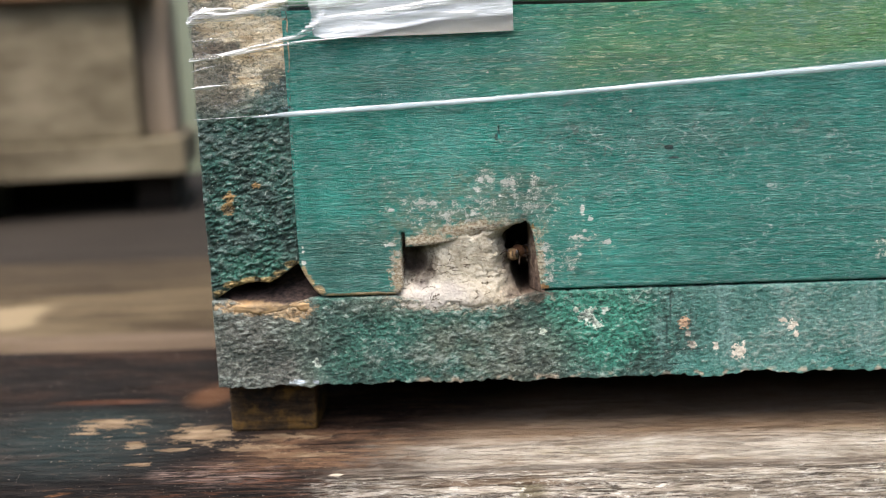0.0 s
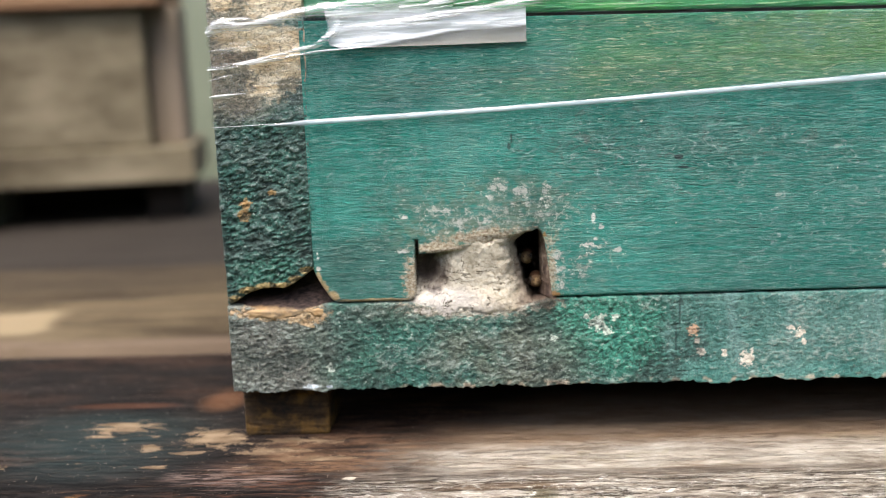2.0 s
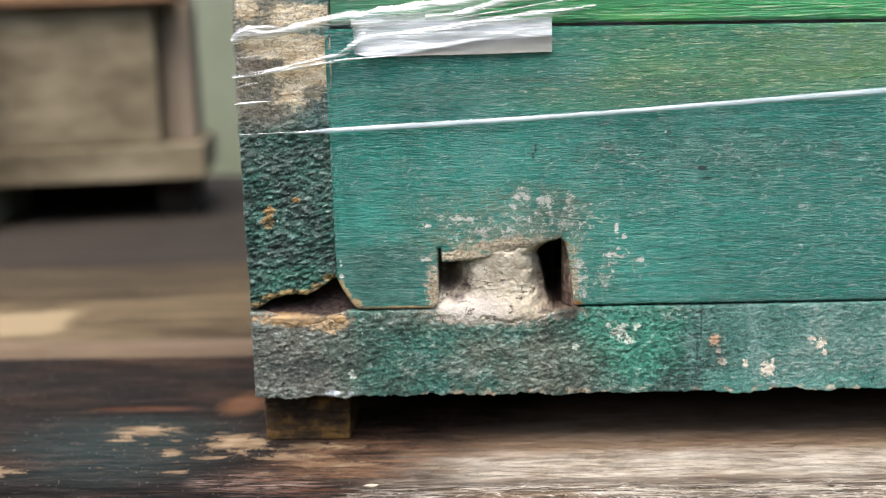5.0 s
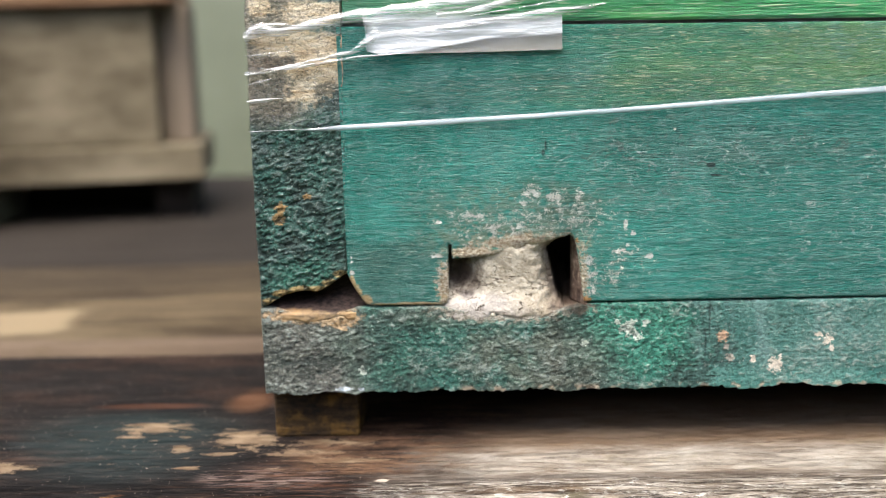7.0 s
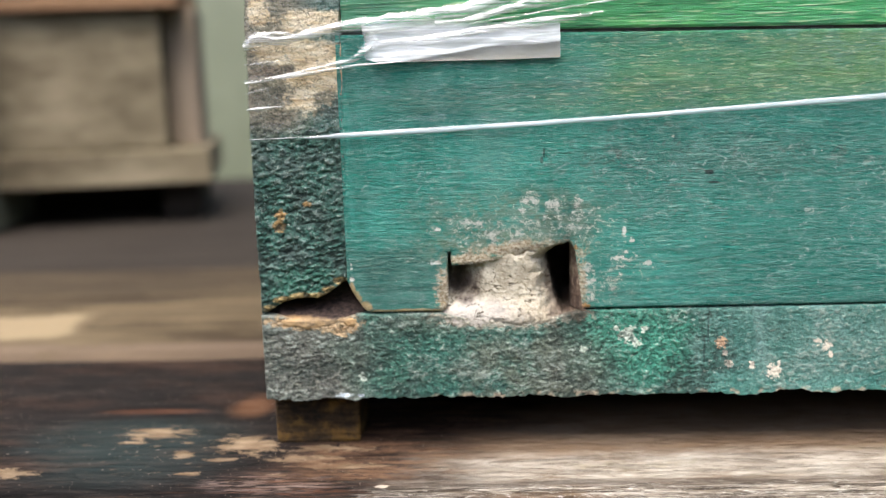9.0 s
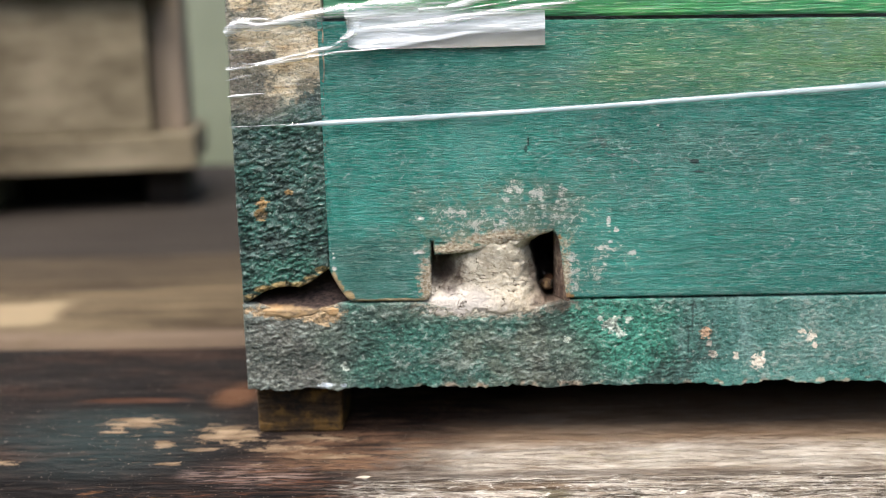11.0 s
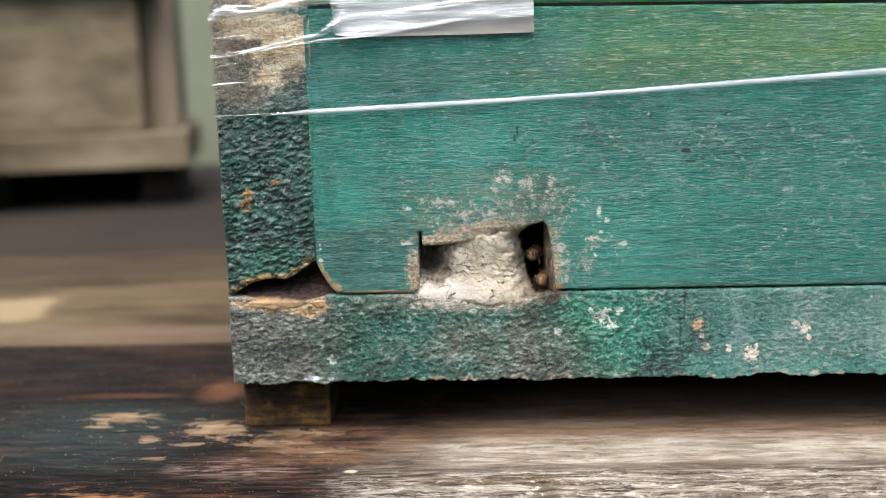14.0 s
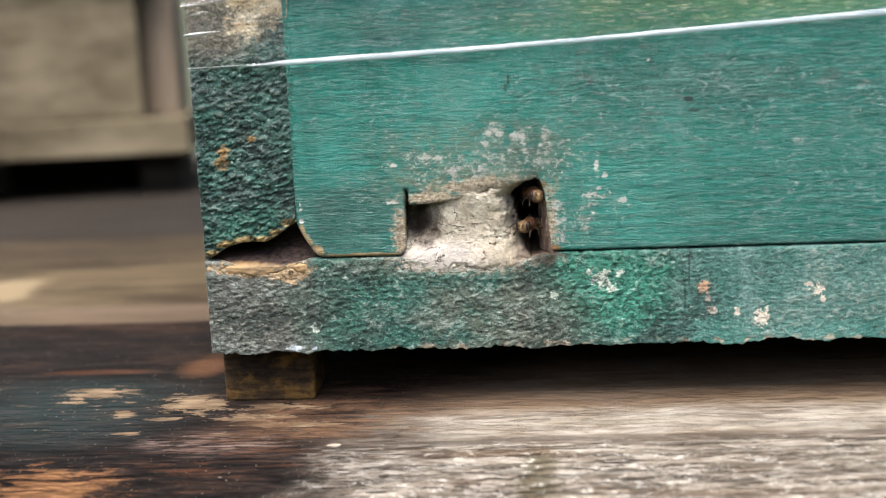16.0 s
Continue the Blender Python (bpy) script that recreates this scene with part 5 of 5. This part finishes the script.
def egg(rx, ry, rz, at, taper=0.0, hairy=0.0, seed=0, rings=12, seg=16):
    bm = bmesh.new()
    bmesh.ops.create_uvsphere(bm, u_segments=seg, v_segments=rings, radius=1)
    for v in bm.verts:
        k = 1 - taper * v.co.y
        h = 1 + hairy * noise.noise(v.co * 6 + Vector((seed, 0, 0)))
        v.co = Vector((v.co.x * rx * k * h, v.co.y * ry * h, v.co.z * rz * k * h)) * MM + Vector(at) * MM
    return bm


def limb(pts, radii, seg=6):
    """A thin jointed tube through points in millimetres."""
    bm = bmesh.new()
    rings = []
    for n, p in enumerate(pts):
        p = Vector(p)
        d = (Vector(pts[min(n + 1, len(pts) - 1)]) - Vector(pts[max(n - 1, 0)])).normalized()
        a = d.orthogonal().normalized()
        b = d.cross(a)
        rings.append([bm.verts.new((p + radii[n] * (math.cos(t) * a + math.sin(t) * b)) * MM) for t in [6.2832 * k / seg for k in range(seg)]])
    for r, q in zip(rings[:-1], rings[1:]):
        for k in range(seg):
            bm.faces.new((r[k], r[(k + 1) % seg], q[(k + 1) % seg], q[k]))
    bm.faces.new(rings[0][::-1])
    bm.faces.new(rings[-1])
    return bm


def make_bee():
    """A small honey bee; it looks along -y, its origin lies between head and thorax."""
    bee = thing("honey_bee", "small brown honey bee with a banded abdomen", "bee", (0, 0, 0), "bees of the hive")
    head = part("head", egg(1.5, 0.9, 1.3, (0, -1.0, -0.1), 0, 0.05, 1), FACE, bee)
    for sx in (-1, 1):
        part("eye", egg(0.42, 0.6, 0.95, (sx * 1.22, -1.15, 0.1)), EYE, head)
        part("antenna", limb([(sx * 0.35, -1.75, 0.2), (sx * 0.75, -2.3, 0.8), (sx * 1.2, -3.0, 0.5), (sx * 1.5, -3.5, 0.1)], [0.10, 0.09, 0.09, 0.08]), SHELL, head)
    part("face_hair", egg(0.8, 0.3, 0.85, (0, -1.6, -0.1), 0, 0.25, 2), simple("bee_face_hair", (0.28, 0.19, 0.10), 0.95, 0, 0.1, 4000, 0.5), head)
    part("thorax", egg(1.5, 1.45, 1.45, (0, 0.95, 0.15), 0, 0.14, 3), FUZZ, bee)
    part("abdomen", egg(1.35, 2.1, 1.25, (0, 3.9, -0.15), 0.22, 0.02, 4), BAND, bee)
    for sx in (-1, 1):
        for k, (fy, ty, reach) in enumerate(((0.2, -1.6, 1.9), (0.9, 1.0, 2.3), (1.6, 3.4, 2.4))):
            part("leg", limb([(sx * 0.7, fy, -0.8), (sx * reach * 0.75, (fy + ty) / 2, -0.5), (sx * reach, ty, -1.5), (sx * (reach + 0.2), ty - 0.4, -1.9)], [0.2, 0.18, 0.13, 0.07]), SHELL, bee)
        for name, ln, wd, sp in (("fore_wing", 5.0, 1.7, 0.34), ("hind_wing", 3.4, 1.2, 0.55)):
            bm = bmesh.new()
            out = []
            for a in range(14):
                t = 6.2832 * a / 14
                u, w = (1 - math.cos(t)) / 2, math.sin(t) * 0.5
                x, y = u * ln, w * wd * (0.35 + 0.65 * u)
                c, s = math.cos(sp), math.sin(sp)
                out.append(bm.verts.new(Vector((sx * (0.6 + x * s + y * c), 1.0 + x * c - y * s, 1.35 + 0.12 * u)) * MM))
            bm.faces.new(out)
            got = bmesh.ops.extrude_face_region(bm, geom=bm.faces[:])
            bmesh.ops.translate(bm, verts=[v for v in got["geom"] if isinstance(v, bmesh.types.BMVert)], vec=(0, 0, 0.00003))
            part(name, bm, WING, bee)
    return bee


bee_one = make_bee()
bee_two = copy_thing(bee_one, pose(0.066, 0.030, 0.022))
bee_three = copy_thing(bee_one, pose(0.066, 0.030, 0.022))
bee_four = copy_thing(bee_one, pose(0.066, 0.030, 0.022))


def at_mm(t, x, y, z, rx=0, ry=0, rz=0):
    return (t, pose(x * MM, y * MM, z * MM, rx, ry, rz))


def motions():
    # a guard that comes out, takes off and leaves to the side
    walk(bee_one, [
        at_mm(0, 64.4, 4.5, 26.5, 0, 0, -35), at_mm(0.4, 64.3, 4.0, 27.0, 0, 0, -30), at_mm(0.8, 64.3, 4.5, 28.0, 0, 0, -25), at_mm(1.2, 63.8, 6.5, 28.8, 0, 0, -25),
        at_mm(1.6, 64.0, 9.5, 28.0, 0, 0, -15), at_mm(2.0, 64.4, 9.5, 26.4, 0, 0, -10), at_mm(2.4, 66.0, 9.0, 28.3, 0, 0, 5), at_mm(2.8, 64.6, 5.5, 28.0, 0, 0, 10),
        at_mm(3.0, 65.7, 4.0, 25.6, 0, 10, 25), at_mm(3.1, 66.8, 2.5, 25.0, 0, 15, 50), at_mm(3.2, 67.8, 0.5, 25.0, 0, 10, 75), at_mm(3.3, 69.0, -1.4, 25.4, 0, 5, 90),
        at_mm(3.4, 70.0, -2.6, 25.8, 0, 0, 95), at_mm(3.5, 94.0, -10, 28.1, 0, -5, 95), at_mm(3.6, 150, -30, 38, 0, -5, 100), at_mm(4.0, 420, -160, 140, 0, 0, 100),
        at_mm(6.0, 1500, -700, 60, 0, 0, 100), at_mm(7.0, 1700, -800, -548, 0, 0, 100), at_mm(16, 1700, -800, -548, 0, 0, 100)])
    # a second one that stays low, goes in and leaves later
    walk(bee_two, [
        at_mm(0, 66.0, 22, 22.0, 0, 0, 0), at_mm(0.5, 65.6, 12, 22.0, 0, 0, 0), at_mm(0.8, 65.3, 6.0, 22.0, 0, 0, -20), at_mm(1.2, 64.8, 4.0, 21.8, 0, 0, -35), at_mm(1.6, 66.0, 3.5, 20.8, 0, 0, -15),
        at_mm(2.0, 66.2, 7.5, 21.6, 0, 0, 0), at_mm(2.4, 65.3, 4.5, 21.5, 0, 0, -25), at_mm(2.6, 66.0, 12, 22.0, 0, 0, 10), at_mm(2.8, 66.5, 26, 21.5, 0, 0, 20), at_mm(5.6, 66.5, 26, 21.5, 0, 0, 20),
        at_mm(6.1, 67.0, 10, 21.2, 0, 0, 25), at_mm(6.3, 67.6, 3.0, 20.8, 0, 0, 40), at_mm(6.4, 69.6, -0.6, 21.0, 0, 0, 68), at_mm(6.5, 71.2, -1.8, 21.3, 0, -8, 78), at_mm(6.6, 75.0, -5, 22.0, 0, -5, 95),
        at_mm(6.7, 150, -40, 26, 0, -5, 110), at_mm(7.2, 600, -200, 140, 0, 0, 110), at_mm(8.4, 1800, -400, 60, 0, 0, 110), at_mm(9.0, 1900, -420, -548, 0, 0, 110), at_mm(16, 1900, -420, -548, 0, 0, 110)])
    # one that flies in from the front, lands and later keeps watch
    walk(bee_three, [
        at_mm(0, 200, -1300, -548, 0, 0, 180), at_mm(1.6, 200, -1300, -548, 0, 0, 180), at_mm(2.5, 90, -700, -250, 0, 0, 180), at_mm(3.2, 60, -170, -90, 20, 0, 180), at_mm(3.4, 53.5, -40, -18, 25, 0, 195), at_mm(3.5, 54.7, -20, 5.6, 30, 0, 205), at_mm(3.6, 56.1, -12, 15.6, 25, 0, 215),
        at_mm(3.7, 67.7, -4.0, 25.4, 15, 0, 190), at_mm(3.8, 66.3, 2.5, 25.0, 0, 0, 175), at_mm(3.9, 66.0, 10, 26.4, 0, 0, 180), at_mm(4.1, 66.0, 24, 22.5, 0, 0, 190), at_mm(6.5, 62, 60, 22.0, 0, 0, 240),
        at_mm(8.0, 58, 60, 22.0, 0, 0, 310), at_mm(10.0, 63, 34, 22.0, 0, 0, 350), at_mm(11.0, 66.0, 9, 20.8, 0, 0, 340), at_mm(11.5, 65.8, 5.5, 20.6, 0, 0, 335), at_mm(12.0, 66.0, 5.5, 20.6, 0, 0, 335), at_mm(12.6, 66.0, 6.0, 20.6, 0, 0, 340),
        at_mm(13.2, 66.2, 5.5, 20.7, 0, 0, 345), at_mm(13.5, 66.5, 5.0, 20.6, 0, 0, 345), at_mm(14.1, 66.8, 5.0, 20.8, 0, 0, 340), at_mm(14.4, 66.2, 5.0, 21.0, 0, 0, 335), at_mm(14.7, 65.0, 4.5, 22.4, 0, 0, 330),
        at_mm(15.0, 65.2, 4.5, 24.1, 0, 0, 330), at_mm(15.2, 65.4, 4.5, 23.0, 0, 0, 325), at_mm(15.5, 65.0, 3.5, 24.2, 0, 0, 322), at_mm(15.8, 65.8, 3.5, 24.5, 0, 0, 322), at_mm(16.0, 64.6, 3.5, 24.0, 0, 0, 322)])
    # one more that looks out above it
    walk(bee_four, [
        at_mm(0, 80, 60, 22.0, 0, 0, 30), at_mm(11.0, 76, 50, 22.0, 0, 0, 20), at_mm(12.6, 66, 20, 27, 0, 0, 0), at_mm(13.2, 64.9, 5.0, 27.6, 0, 0, -35), at_mm(13.5, 63.2, 3.0, 26.5, 0, 0, -40),
        at_mm(13.8, 64.6, 9.0, 26.5, 0, 0, -20), at_mm(14.1, 65.2, 5.0, 26.0, 0, 0, -30), at_mm(14.4, 66, 20, 26.5, 0, 0, -10), at_mm(15.2, 66, 16, 28.5, 0, 0, 0), at_mm(15.5, 66.2, 7.5, 30.0, 0, 0, -10),
        at_mm(15.8, 67.0, 2.5, 30.4, 0, 0, 25), at_mm(16.0, 66.4, 2.5, 30.2, 0, 0, 20)])


motions()
